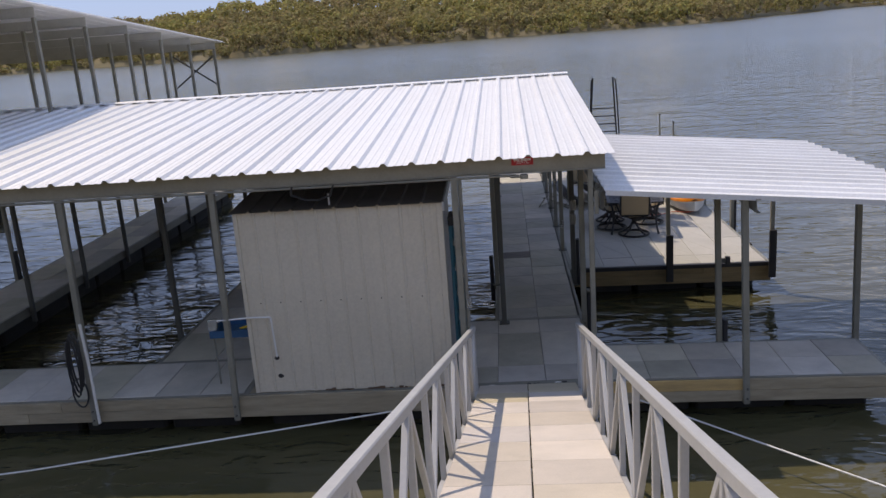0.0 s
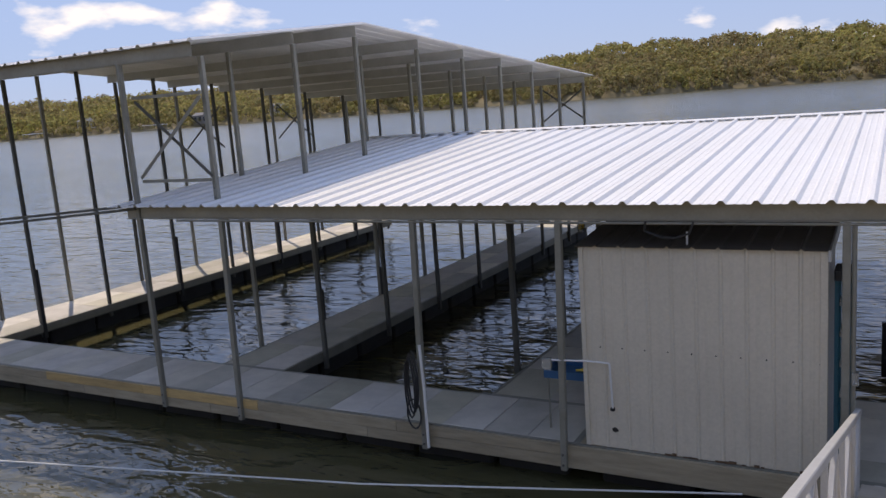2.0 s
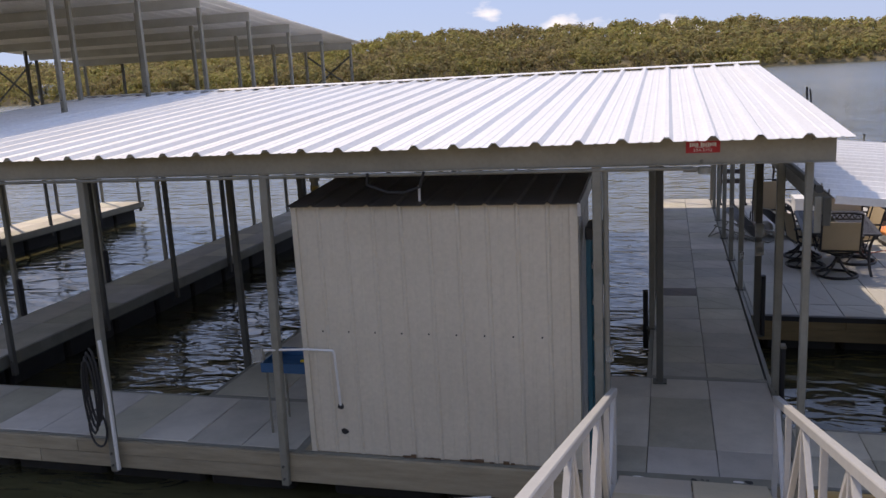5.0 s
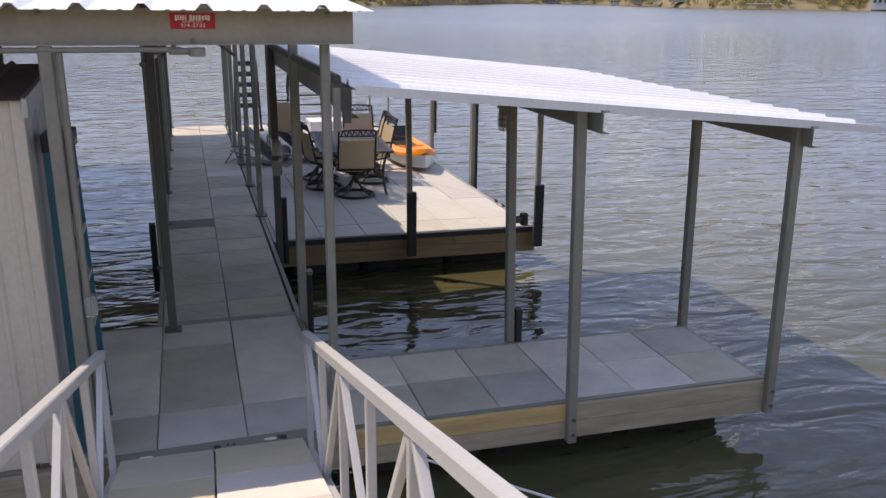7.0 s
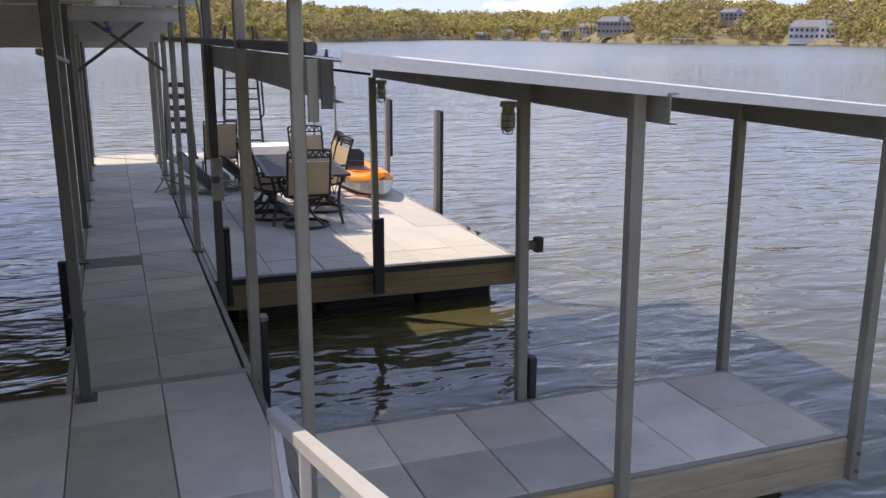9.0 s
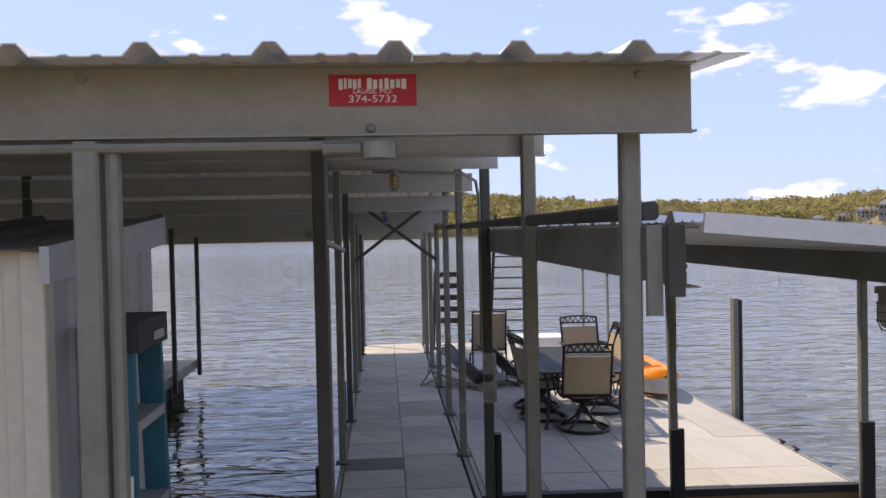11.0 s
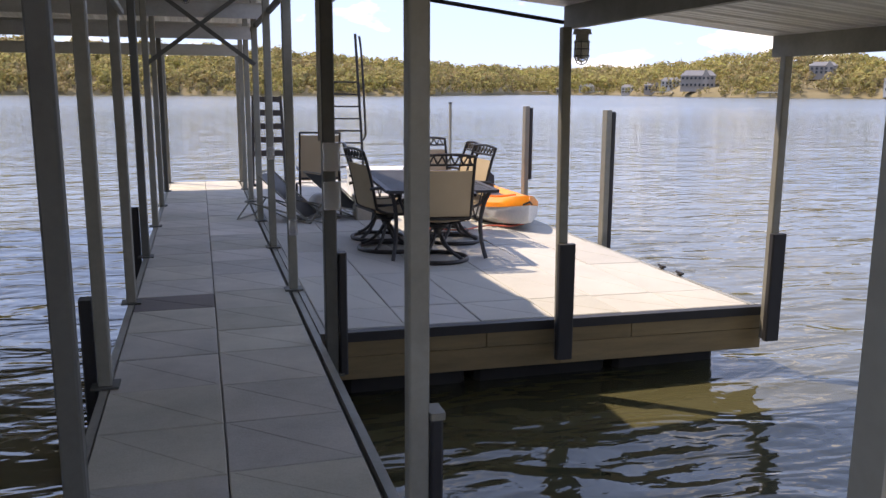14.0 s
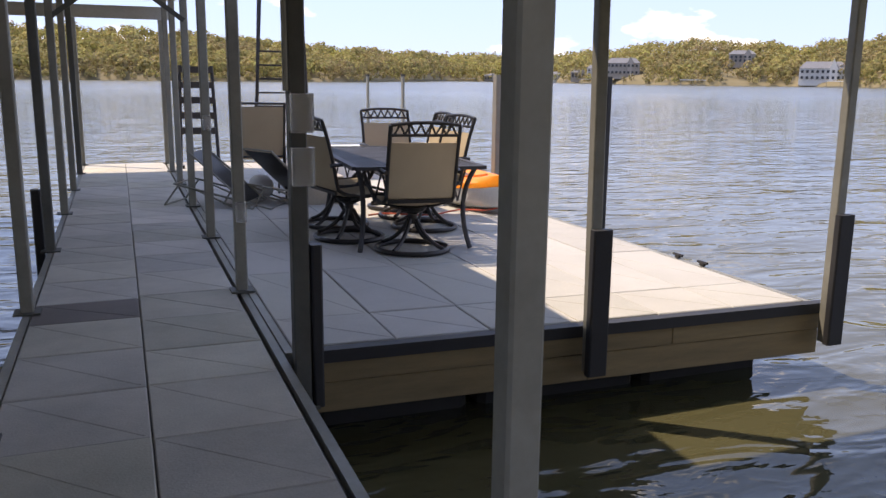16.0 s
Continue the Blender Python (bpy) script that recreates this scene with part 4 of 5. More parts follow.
part("vent_pipe", Geo().tube([(-0.1, -hd + 0.1, SH), (-0.1, -hd + 0.1, SH + 0.16)], 0.012, 8), M_WHITE, shed)
for i in range(10):
    part("screw", Geo().tube([(-hw + 0.19 + 0.257 * i, -hd - 0.006, 1.21), (-hw + 0.19 + 0.257 * i, -hd, 1.21)], 0.009, 6), M_BLACK, shed)
for z in (0.47, 0.22):
    g = Geo()
    r = random.Random(int(z * 100))
    ringp = [(0.033 * r.uniform(0.75, 1.25) * math.cos(a), 0.033 * r.uniform(0.75, 1.25) * math.sin(a)) for a in [2 * math.pi * i / 12 for i in range(12)]]
    xo = -hw + 0.31 + (0.02 if z < 0.3 else 0)
    g.loft([[(xo + a, -hd - 0.0065, z + b) for a, b in ringp], [(xo + a, -hd - 0.001, z + b) for a, b in ringp]])
    part("pipe_hole", g, M_BLACK, shed, "ragged dark hole cut in the sheet")
M_RUST = material("rusty_edge", (0.16, 0.10, 0.06), 0.9, 0.2, (0.08, 0.05, 0.03), 50, 6, 0.6, 0.2)
r = random.Random(8)
for i in range(14):
    x = -hw + 0.8 + r.random() * 1.6
    part("rust_patch", Geo().box(x, x + r.uniform(0.03, 0.11), -hd - 0.024, -hd - 0.017, 0.0, r.uniform(0.01, 0.035), 0.003), M_RUST, shed)
cable("water_pipe", [(-2.47, FRONT - 0.12, 1.06), (-2.0, FRONT - 0.03, 1.055), (-1.745, FRONT - 0.03, 1.05), (-1.735, FRONT - 0.03, 1.03), (-1.73, FRONT + 0.01, 0.50)], 0.012, M_WHITE, "white plastic water pipe running into the shed wall", "pipe")

# ---- stepladder beside the shed ----
M_TEAL = material("teal_fibreglass", (0.015, 0.125, 0.17), 0.5, 0, (0.01, 0.08, 0.11), 40, 5, 0.5, 0.05)
M_STEP = material("worn_aluminium", (0.45, 0.45, 0.43), 0.5, 0.5, (0.3, 0.3, 0.28), 40, 5, 0.5, 0.05)
ladder = empty("stepladder", (0.67, 11.55, 0.0), "teal fibreglass stepladder with a black top, folded beside the shed", "ladder")
for s in (-1, 1):
    part("rail", Geo().beam((0.03, 0.27 * s - 0.02, 0), (0.0, 0.16 * s - 0.02, 2.08), 0.085, 0.03, 0.004, (1, 0, 0)), M_TEAL, ladder)
    part("rear_rail", Geo().beam((-0.08, 0.26 * s - 0.02, 0), (-0.085, 0.16 * s - 0.02, 2.06), 0.04, 0.03, 0.004, (1, 0, 0)), M_TEAL, ladder)
for i in range(6):
    z = 0.22 + 0.32 * i
    w = 0.25 - 0.1 * z / 2.08
    part("step", Geo().box(-0.04 - 0.012 * z, 0.07 - 0.012 * z, -w - 0.02, w - 0.02, z - 0.035, z, 0.005), M_STEP, ladder)
cap = part("top_cap", Geo().box(-0.11, 0.06, -0.22, 0.18, 2.05, 2.15, 0.018), M_BLACK, ladder, "black plastic top with tool slots")
part("tool_slot", Geo().box(0.058, 0.066, -0.02, 0.10, 2.07, 2.10, 0.003), M_STEP, cap)
part("rail_label", Geo().box(-0.03, 0.045, -0.243, -0.240, 1.36, 1.66), M_SIGNWHITE, ladder, "white and blue paper label")
part("rail_label", Geo().box(-0.025, 0.035, -0.2455, -0.2435, 1.42, 1.52), M_BLUE, ladder)

# ---- table, tray and hose by the front posts ----
M_TRAY = material("blue_plastic", (0.02, 0.10, 0.22), 0.45, 0, (0.015, 0.07, 0.15), 40, 5, 0.4, 0.05)
ob = empty("work_table", (-2.42, 11.7, 0.0), "small blue plastic fish-cleaning table on thin metal legs", "table")
ob.scale = (1, 1, 0.9)
part("tray", Geo().box(-0.27, 0.3, -0.24, 0.24, 0.74, 0.76, 0.004).box(-0.28, 0.31, -0.25, -0.235, 0.74, 0.85, 0.003).box(-0.28, 0.31, 0.235, 0.25, 0.74, 0.85, 0.003)
     .box(-0.28, -0.265, -0.234, 0.234, 0.74, 0.85, 0.003).box(0.295, 0.31, -0.234, 0.234, 0.74, 0.85, 0.003), M_TRAY, ob)
for x in (-0.24, 0.27):
    for y in (-0.2, 0.2):
        part("leg", Geo().tube([(x, y, 0), (x, y, 0.74)], 0.012, 8), M_GALV, ob)
ob = empty("spray_nozzle", (-2.25, 11.65, 0.685), "yellow-green hose nozzle lying in the blue tray", "nozzle")
part("body", Geo().tube([(-0.1, 0, 0.04), (0.02, 0, 0.06), (0.1, 0.02, 0.11)], [0.014, 0.022, 0.028], 8), M_YELLOW, ob)
part("grip", Geo().tube([(-0.02, 0, 0.05), (-0.04, 0.05, 0.02)], 0.014, 8), M_BLACK, ob)
pts = []
for k in range(3):
    for i in range(14):
        a = 2 * math.pi * i / 14
        pts.append((-4.32 - 0.02 * k + 0.07 * math.sin(a), FRONT - 0.13 - 0.015 * k, 0.62 + 0.40 * math.cos(a) - 0.05 * k))
solo("coiled_rope", Geo().tube(pts, 0.013, 6), M_BLACK, "dark rope coiled on a front post", "rope", smooth=True)
pts = [(-4.35 + 0.1 * math.sin(2 * math.pi * i / 18), FRONT - 0.12, 0.16 + 0.2 * math.cos(2 * math.pi * i / 18)) for i in range(18)]
solo("rope_loop", Geo().tube(pts, 0.011, 6, True), M_BLACK, "dark rope loop hanging at the dock edge", "rope", smooth=True)
cable("hose", [(-4.17, FRONT - 0.12, -0.28), (-4.17, FRONT - 0.12, 0.5), (-4.19, FRONT - 0.12, 1.1)], 0.02, M_WHITE, "white plastic pipe strapped to a front post", "pipe")

# ---- gangway ----
GY0, GY1 = -1.2, 11.06
gang = empty("gangway", (1.445, GY1, 0.02), "sloping aluminium gangway with truss rails and concrete panels", "gangway", kind="structure")


def gp(x, y, h):
    """A point over the gangway's deck, in the gangway's own frame."""
    return (x - 1.49, y - GY1, ramp_z(y) + h - 0.02)


gang.rotation_euler = (0, 0, radians(-0.6))


for x in (0.865, 2.12):
    part("railing", Geo().beam(gp(x, GY0, 0.775), gp(x, 10.86, 0.775), 0.055, 0.06, 0.006), M_ALU, gang)
    part("bottom_chord", Geo().beam(gp(x, GY0, -0.10), gp(x, GY1, -0.10), 0.05, 0.10, 0.006), M_ALU, gang)
    n = 17
    bay = (10.83 - GY0 - 0.1) / n
    for i in range(n + 1):
        y = GY0 + 0.1 + bay * i
        part("upright", Geo().beam(gp(x, y, -0.06), gp(x, y, 0.745), 0.04, 0.04, 0.004), M_ALU, gang)
        if i < n:
            a, b = (0.745, -0.06) if i % 2 else (-0.06, 0.745)
            part("diagonal", Geo().beam(gp(x, y + 0.03, a), gp(x, y + bay - 0.03, b), 0.036, 0.036, 0.003), M_ALU, gang)
for i in range(16):
    y = GY0 + 0.3 + i * 0.78
    part("cross_member", Geo().beam(gp(0.89, y, -0.11), gp(2.09, y, -0.11), 0.05, 0.08), M_ALU, gang)
part("hinge_plate", Geo().beam((-0.66, -0.02, 0.005), (0.66, 0.02, 0.005), 0.15, 0.012, 0.0, (0, 1, 0.0)), M_GALV, gang, "galvanised hinge plate with worn white marks")
g = Geo()
r = random.Random(4)
for x, y, s in ((0.02, -0.01, 0.03), (0.09, 0.0, 0.012), (0.13, 0.0, 0.012), (0.46, 0.02, 0.04)):
    ringp = [(s * r.uniform(0.6, 1.2) * math.cos(a), 0.8 * s * r.uniform(0.6, 1.2) * math.sin(a)) for a in [2 * math.pi * i / 10 for i in range(10)]]
    g.loft([[(x + a, y + b, 0.0112) for a, b in ringp], [(x + a, y + b, 0.0135) for a, b in ringp]])
part("grime_spot", g, M_BLACK, gang, "dark oily spots")
g = Geo()
for x, y in ((-0.44, -0.03), (0.38, 0.01)):
    ringp = [(0.045 * math.cos(a), 0.018 * math.sin(a)) for a in [2 * math.pi * i / 12 for i in range(12)]]
    g.loft([[(x + a, y + b, 0.0112) for a, b in ringp], [(x + a, y + b, 0.0135) for a, b in ringp]])
part("paint_spot", g, M_SIGNWHITE, gang, "worn white paint spots")

# bank that the gangway comes down from, behind the first eye
g = Geo()
cols, rows = 24, 10
vs = []
for i in range(cols + 1):
    for j in range(rows + 1):
        x = -120 + 240 * i / cols
        k = j / rows
        y = -0.6 - 2.6 * k ** 0.5 * 3 - 40 * k * k + 1.2 * math.sin(i * 1.3)
        z = WATER_Z - 0.6 + 4.0 * min(1.0, k * 4.2) + 9 * k * k + 0.25 * math.sin(i * 2.1 + j)
        vs.append((x, y - 0.6, z))
g.add(vs, [(i * (rows + 1) + j, (i + 1) * (rows + 1) + j, (i + 1) * (rows + 1) + j + 1, i * (rows + 1) + j + 1) for i in range(cols) for j in range(rows)])
solo("near_bank", g, M_SOIL, "brown earth bank of the near shore", "shore", kind="structure", smooth=True)
solo("ramp_footing", Geo().box(0.5, 2.5, -2.6, -1.15, 0.0, ramp_z(-1.2) - 0.17, 0.02), M_PANEL, "grey concrete footing under the top of the gangway", "footing", kind="structure")

cable("mooring_rope", [(-0.3, 11.05, -0.28), (-4.5, 9.9, -0.33), (-12.4, 8.1, -0.3), (-34, 3.2, 0.6)], 0.011, M_WHITE, "white mooring rope from the dock to the shore", "rope")
cable("mooring_rope", [(2.4, 11.5, -0.25), (4.9, 9.0, -0.3), (16, -3.0, 1.2)], 0.010, M_WHITE, "white mooring rope from the dock to the shore", "rope")

# ---- furniture on the swim platform ----
M_FRAME = material("dark_cast_metal", (0.022, 0.020, 0.019), 0.42, 0.3, (0.04, 0.035, 0.03), 60, 6, 0.4, 0.08)
M_SLING = material("tan_sling_fabric", (0.42, 0.33, 0.21), 0.8, 0, (0.34, 0.27, 0.17), 220, 3, 0.4, 0.2)
M_TABLE = material("dark_table_metal", (0.045, 0.045, 0.05), 0.6, 0.3, (0.035, 0.035, 0.038), 60, 5, 0.4, 0.05)


def arc(a, b, c, n=8):
    """Points on a smooth curve from a through the pull of b to c."""
    a, b, c = Vector(a), Vector(b), Vector(c)
    return [a.lerp(b, t).lerp(b.lerp(c, t), t) for t in [i / n for i in range(n + 1)]]


def swivel_chair():
    """A high-backed swivel rocker: faces -y, base at the origin."""
    ob = empty("patio_chair", (0, 0, 0), "tan sling swivel patio chair with a dark lattice-topped frame", "chair", "chairs round the patio table")
    part("base_ring", Geo().ring((0, 0, 0.022), 0.29, 0.021, 32, 8), M_FRAME, ob, smooth=True)
    for i in range(4):
        a = math.pi / 4 + i * math.pi / 2
        c, s = math.cos(a), math.sin(a)
        part("base_leg", Geo().tube(arc((0.285 * c, 0.285 * s, 0.04), (0.12 * c, 0.12 * s, 0.09), (0.035 * c, 0.035 * s, 0.26)), 0.017, 7), M_FRAME, ob, smooth=True)
    part("swivel_post", Geo().tube([(0, 0, 0.22), (0, 0, 0.30), (0, 0, 0.33), (0, 0, 0.36)], [0.035, 0.04, 0.1, 0.12], 14), M_FRAME, ob)
    side = arc((0.27, -0.27, 0.42), (0.27, 0.12, 0.36), (0.27, 0.22, 0.46), 6) + arc((0.27, 0.235, 0.52), (0.27, 0.28, 0.8), (0.27, 0.36, 1.02), 7)
    for s in (-1, 1):
        part("side_frame", Geo().tube([(p.x * s, p.y, p.z) for p in side], 0.016, 7), M_FRAME, ob, smooth=True)
        part("arm", Geo().tube(arc((0.29 * s, 0.30, 0.66), (0.35 * s, 0.02, 0.70), (0.33 * s, -0.25, 0.63), 8) + arc((0.335 * s, -0.29, 0.60), (0.31 * s, -0.31, 0.5), (0.27 * s, -0.2, 0.42), 6), 0.017, 7), M_FRAME, ob, smooth=True)
        part("seat_strut", Geo().tube([(0.26 * s, 0.05, 0.395), (0.08 * s, 0.02, 0.345)], 0.014, 6), M_FRAME, ob)
    part("cross_bar", Geo().tube([(-0.27, -0.27, 0.42), (0.27, -0.27, 0.42)], 0.014, 7), M_FRAME, ob)
    part("cross_bar", Geo().tube([(-0.27, 0.345, 0.945), (0.27, 0.345, 0.945)], 0.012, 7), M_FRAME, ob)
    part("seat_sling", Geo().sheet([[(x, p.y, p.z + 0.004 - 0.03 * (1 - (x / 0.26) ** 2)) for x in (-0.26, -0.13, 0, 0.13, 0.26)] for p in side[:7]], 0.006), M_SLING, ob, "tan woven seat sling", True)
    part("back_sling", Geo().sheet([[(x, p.y + 0.02 * (1 - (x / 0.26) ** 2), p.z) for x in (-0.26, -0.13, 0, 0.13, 0.26)] for p in side[5:13] if p.z < 0.95], 0.006), M_SLING, ob, "tan woven back sling", True)
    part("back_hem", Geo().sheet([[(-0.262, 0.222, 0.425), (0.262, 0.222, 0.425)], [(-0.262, 0.232, 0.45), (0.262, 0.232, 0.45)]], 0.02), M_FRAME, ob)
    g = Geo().tube(arc((-0.27, 0.36, 1.02), (0, 0.375, 1.06), (0.27, 0.36, 1.02)), 0.014, 7)
    for i in range(7):
        x = -0.24 + 0.08 * i
        for d in (-0.04, 0.04):
            if abs(x + d) < 0.27:
                g.tube([(x, 0.348, 0.95), (x + d, 0.365, 1.025)], 0.0085, 5)
    part("lattice", g, M_FRAME, ob, "dark lattice top rail")
    return ob


TABLE = pose(3.97, 19.40, 0, 0, 0, -4)
table = empty("patio_table", (0, 0, 0), "long dark metal patio table with a slatted lattice top", "table")
g = Geo()
W, L = 0.54, 1.05
g.beam((-W, -L, 0.715), (W, -L, 0.715), 0.06, 0.03).beam((-W, L, 0.715), (W, L, 0.715), 0.06, 0.03)
g.beam((-W, -L, 0.715), (-W, L, 0.715), 0.06, 0.03).beam((W, -L, 0.715), (W, L, 0.715), 0.06, 0.03)
part("rim", g, M_TABLE, table)
for i in range(25):
    y = -L + 0.06 + (2 * L - 0.12) * i / 24
    part("slat", Geo().box(-W + 0.025, W - 0.025, y - 0.028, y + 0.028, 0.712, 0.726, 0.004), M_TABLE, table)
g = Geo()
for x in (-0.25, 0.0, 0.25):
    g.box(x - 0.015, x + 0.015, -L + 0.02, L - 0.02, 0.695, 0.71)
part("under_bar", g, M_TABLE, table)
for sx in (-1, 1):
    for sy in (-1, 1):
        part("leg", Geo().tube(arc((sx * (W - 0.04), sy * (L - 0.1), 0.70), (sx * (W - 0.16), sy * (L - 0.3), 0.4), (sx * (W - 0.06), sy * (L - 0.12), 0.01)), 0.022, 7), M_TABLE, table, smooth=True)
for sy in (-1, 1):
    g = Geo()
    for i in range(7):
        x = -0.36 + 0.12 * i
        for d in (-0.06, 0.06):
            g.tube([(x, sy * (L - 0.13), 0.42), (x + d, sy * (L - 0.11), 0.69)], 0.008, 5)
    part("lattice_apron", g, M_TABLE, table, "cast lattice end apron")
table.matrix_basis = TABLE
chair = swivel_chair()
SEATS = [(-0.02, -0.88, 180), (-0.44, -0.24, 104), (-0.44, 0.46, 88), (0.38, 0.16, -80), (0.40, 0.84, -88), (0.42, 1.5, 8)]
for i, (x, y, a) in enumerate(SEATS):
    m = TABLE @ pose(x, y, 0, 0, 0, a) @ Matrix.Scale(1.05, 4)
    if i:
        copy_thing(chair, m)
for x, y, a in SEATS[:1]:
    chair.matrix_basis = TABLE @ pose(x, y, 0, 0, 0, a) @ Matrix.Scale(1.05, 4)

# plain sling chair by itself
ob = empty("sling_chair", (3.17, 22.0, 0), "tan sling chair with a square dark frame, seen from behind", "chair")
for s in (-1, 1):
    part("side_frame", Geo().tube([(0.27 * s, 0.35, 0.0), (0.27 * s, 0.32, 0.4), (0.27 * s, -0.02, 0.42), (0.27 * s, -0.12, 1.12)], 0.014, 7), M_FRAME, ob)
    part("back_leg", Geo().tube([(0.27 * s, 0.30, 0.62), (0.27 * s, -0.1, 0.60), (0.27 * s, -0.16, 0.0)], 0.014, 7), M_FRAME, ob)
part("back_sling", Geo().sheet([[(-0.26, -0.03, 0.47), (0.26, -0.03, 0.47)], [(-0.26, -0.115, 1.08), (0.26, -0.115, 1.08)]], 0.006), M_SLING, ob, "tan back sling")
part("seat_sling", Geo().sheet([[(-0.26, 0.32, 0.405), (0.26, 0.32, 0.405)], [(-0.26, 0.0, 0.425), (0.26, 0.0, 0.425)]], 0.006), M_SLING, ob)
part("top_bar", Geo().tube([(-0.28, -0.122, 1.12), (0.28, -0.122, 1.12)], 0.014, 7), M_FRAME, ob)
part("low_bar", Geo().tube([(-0.28, -0.04, 0.50), (0.28, -0.04, 0.50)], 0.012, 7), M_FRAME, ob)


def lounger(x, y, turn, label):
    """A folding lounge chair lying collapsed on the deck."""
    ob = empty("folding_lounger", (x, y, 0), label, "lounge chair", "collapsed loungers")
    part("frame", Geo().tube([(-0.28, -0.6, 0.012), (-0.28, 0.5, 0.25), (0.28, 0.5, 0.25), (0.28, -0.6, 0.012)], 0.012, 7, True), M_GALV, ob)
    part("back_frame", Geo().tube([(-0.26, -0.35, 0.03), (-0.26, 0.35, 0.62), (0.26, 0.35, 0.62), (0.26, -0.35, 0.03)], 0.012, 7, True), M_GALV, ob)
    part("leg", Geo().tube([(-0.24, 0.3, 0.2), (-0.24, -0.15, 0.012), (0.24, -0.15, 0.012), (0.24, 0.3, 0.2)], 0.011, 7), M_GALV, ob)
    part("leg", Geo().tube([(-0.27, 0.45, 0.24), (-0.27, 0.62, 0.012), (0.27, 0.62, 0.012), (0.27, 0.45, 0.24)], 0.011, 7), M_GALV, ob)
    part("sling", Geo().sheet([[(-0.24, -0.3, 0.075), (0.24, -0.3, 0.075)], [(-0.24, 0.0, 0.31), (0.24, 0.0, 0.31)], [(-0.24, 0.33, 0.60), (0.24, 0.33, 0.60)]], 0.006), M_FRAME, ob, "dark mesh sling")
    ob.rotation_euler = (0, 0, radians(turn))
    return ob


lounger(2.72, 21.55, 62, "collapsed aluminium folding lounger with a dark sling")
lounger(3.35, 21.6, 118, "collapsed aluminium folding lounger lying on its side")
M_BEIGE = material("beige_plastic", (0.42, 0.38, 0.31), 0.6, 0, (0.33, 0.30, 0.25), 40, 4, 0.4, 0.05)
ob = empty("cooler", (3.78, 21.45, 0), "beige plastic cooler box with a flat lid", "cooler")
part("body", Geo().box(-0.22, 0.22, -0.15, 0.15, 0.0, 0.27, 0.02), M_BEIGE, ob)
part("lid", Geo().box(-0.23, 0.23, -0.16, 0.16, 0.272, 0.32, 0.02), M_BEIGE, ob)
part("latch", Geo().box(-0.03, 0.03, -0.168, -0.161, 0.23, 0.30, 0.003), M_FRAME, ob)
ob = empty("swim_box", (4.55, 24.0, 0), "low white deck box at the platform's far side", "deck box")
part("body", Geo().box(-0.6, 0.6, -0.3, 0.3, 0.0, 0.40, 0.02), M_WHITE, ob)
part("lid", Geo().box(-0.62, 0.62, -0.32, 0.32, 0.402, 0.45, 0.015), M_WHITE, ob)
ob = empty("buoy", (3.15, 21.9, 0), "round white mooring buoy beside the loungers", "buoy")
g = Geo().tube([(0, 0, 0.0), (0, 0, 0.02), (0, 0, 0.08), (0, 0, 0.15), (0, 0, 0.22), (0, 0, 0.28), (0, 0, 0.30)], [0.05, 0.09, 0.14, 0.155, 0.14, 0.09, 0.03], 18)
part("float_ball", g, M_WHITE, ob, smooth=True)

# ---- kayak ----
M_ORANGE = material("orange_plastic", (0.80, 0.22, 0.012), 0.38, 0, (0.85, 0.33, 0.03), 40, 2.5, 0.7, 0.03)
kayak = empty("kayak", (5.45, 21.45, 0.0), "sit-on kayak with an orange top and white hull", "kayak")


def hull_ring(t, scale, z0, z1, top):
    w = 0.38 * (1 - abs(t) ** 2.6) ** 0.7 * scale + 0.004
    y = t * 1.35
    rise = 0.10 * abs(t) ** 3
    if top:
        prof = [(-1, z0), (-0.97, z0 + 0.05), (-0.7, z1 - 0.02), (-0.45, z1 - 0.09), (0, z1 - 0.11), (0.45, z1 - 0.09), (0.7, z1 - 0.02), (0.97, z0 + 0.05), (1, z0)]
    else:
        prof = [(-1, z1), (-0.92, z0 + 0.08), (-0.6, z0 + 0.01), (0, z0), (0.6, z0 + 0.01), (0.92, z0 + 0.08), (1, z1)]
    return [(a * w, y, z + rise) for a, z in prof]


ts = [-1 + i / 12 for i in range(25)]
kayak.scale = (1.12, 1.12, 1.12)
part("hull", Geo().loft([hull_ring(t, 1, 0.002, 0.20, False) for t in ts]), M_WHITE, kayak, "white plastic hull", True)
part("deck", Geo().loft([hull_ring(t, 1.02, 0.201, 0.33, True) for t in ts]), M_ORANGE, kayak, "orange moulded deck", True)
part("seat_back", Geo().sheet([[(-0.2, 0.35, 0.26), (0.2, 0.35, 0.26)], [(-0.22, 0.42, 0.45), (0.22, 0.42, 0.45)], [(-0.15, 0.45, 0.52), (0.15, 0.45, 0.52)]], 0.03), M_FRAME, kayak, "black folding seat back")
part("seat_pad", Geo().box(-0.2, 0.2, -0.1, 0.32, 0.225, 0.26, 0.012), M_FRAME, kayak)
for y in (-0.75, -0.35, 0.8):
    part("hatch_rib", Geo().tube(arc((-0.22, y, 0.30), (0, y - 0.12, 0.28), (0.22, y, 0.30)), 0.014, 6), M_ORANGE, kayak)
part("grab_handle", Geo().tube([(-0.05, -1.30, 0.30), (0, -1.36, 0.34), (0.05, -1.30, 0.30)], 0.012, 6), M_FRAME, kayak)
ob = empty("paddle", (4.95, 21.25, 0.58), "black kayak paddle resting across the kayak", "paddle")
M_CORAL = material("coral_rope", (0.62, 0.12, 0.07), 0.8, 0, (0.45, 0.09, 0.05), 60, 5, 0.4, 0.1)
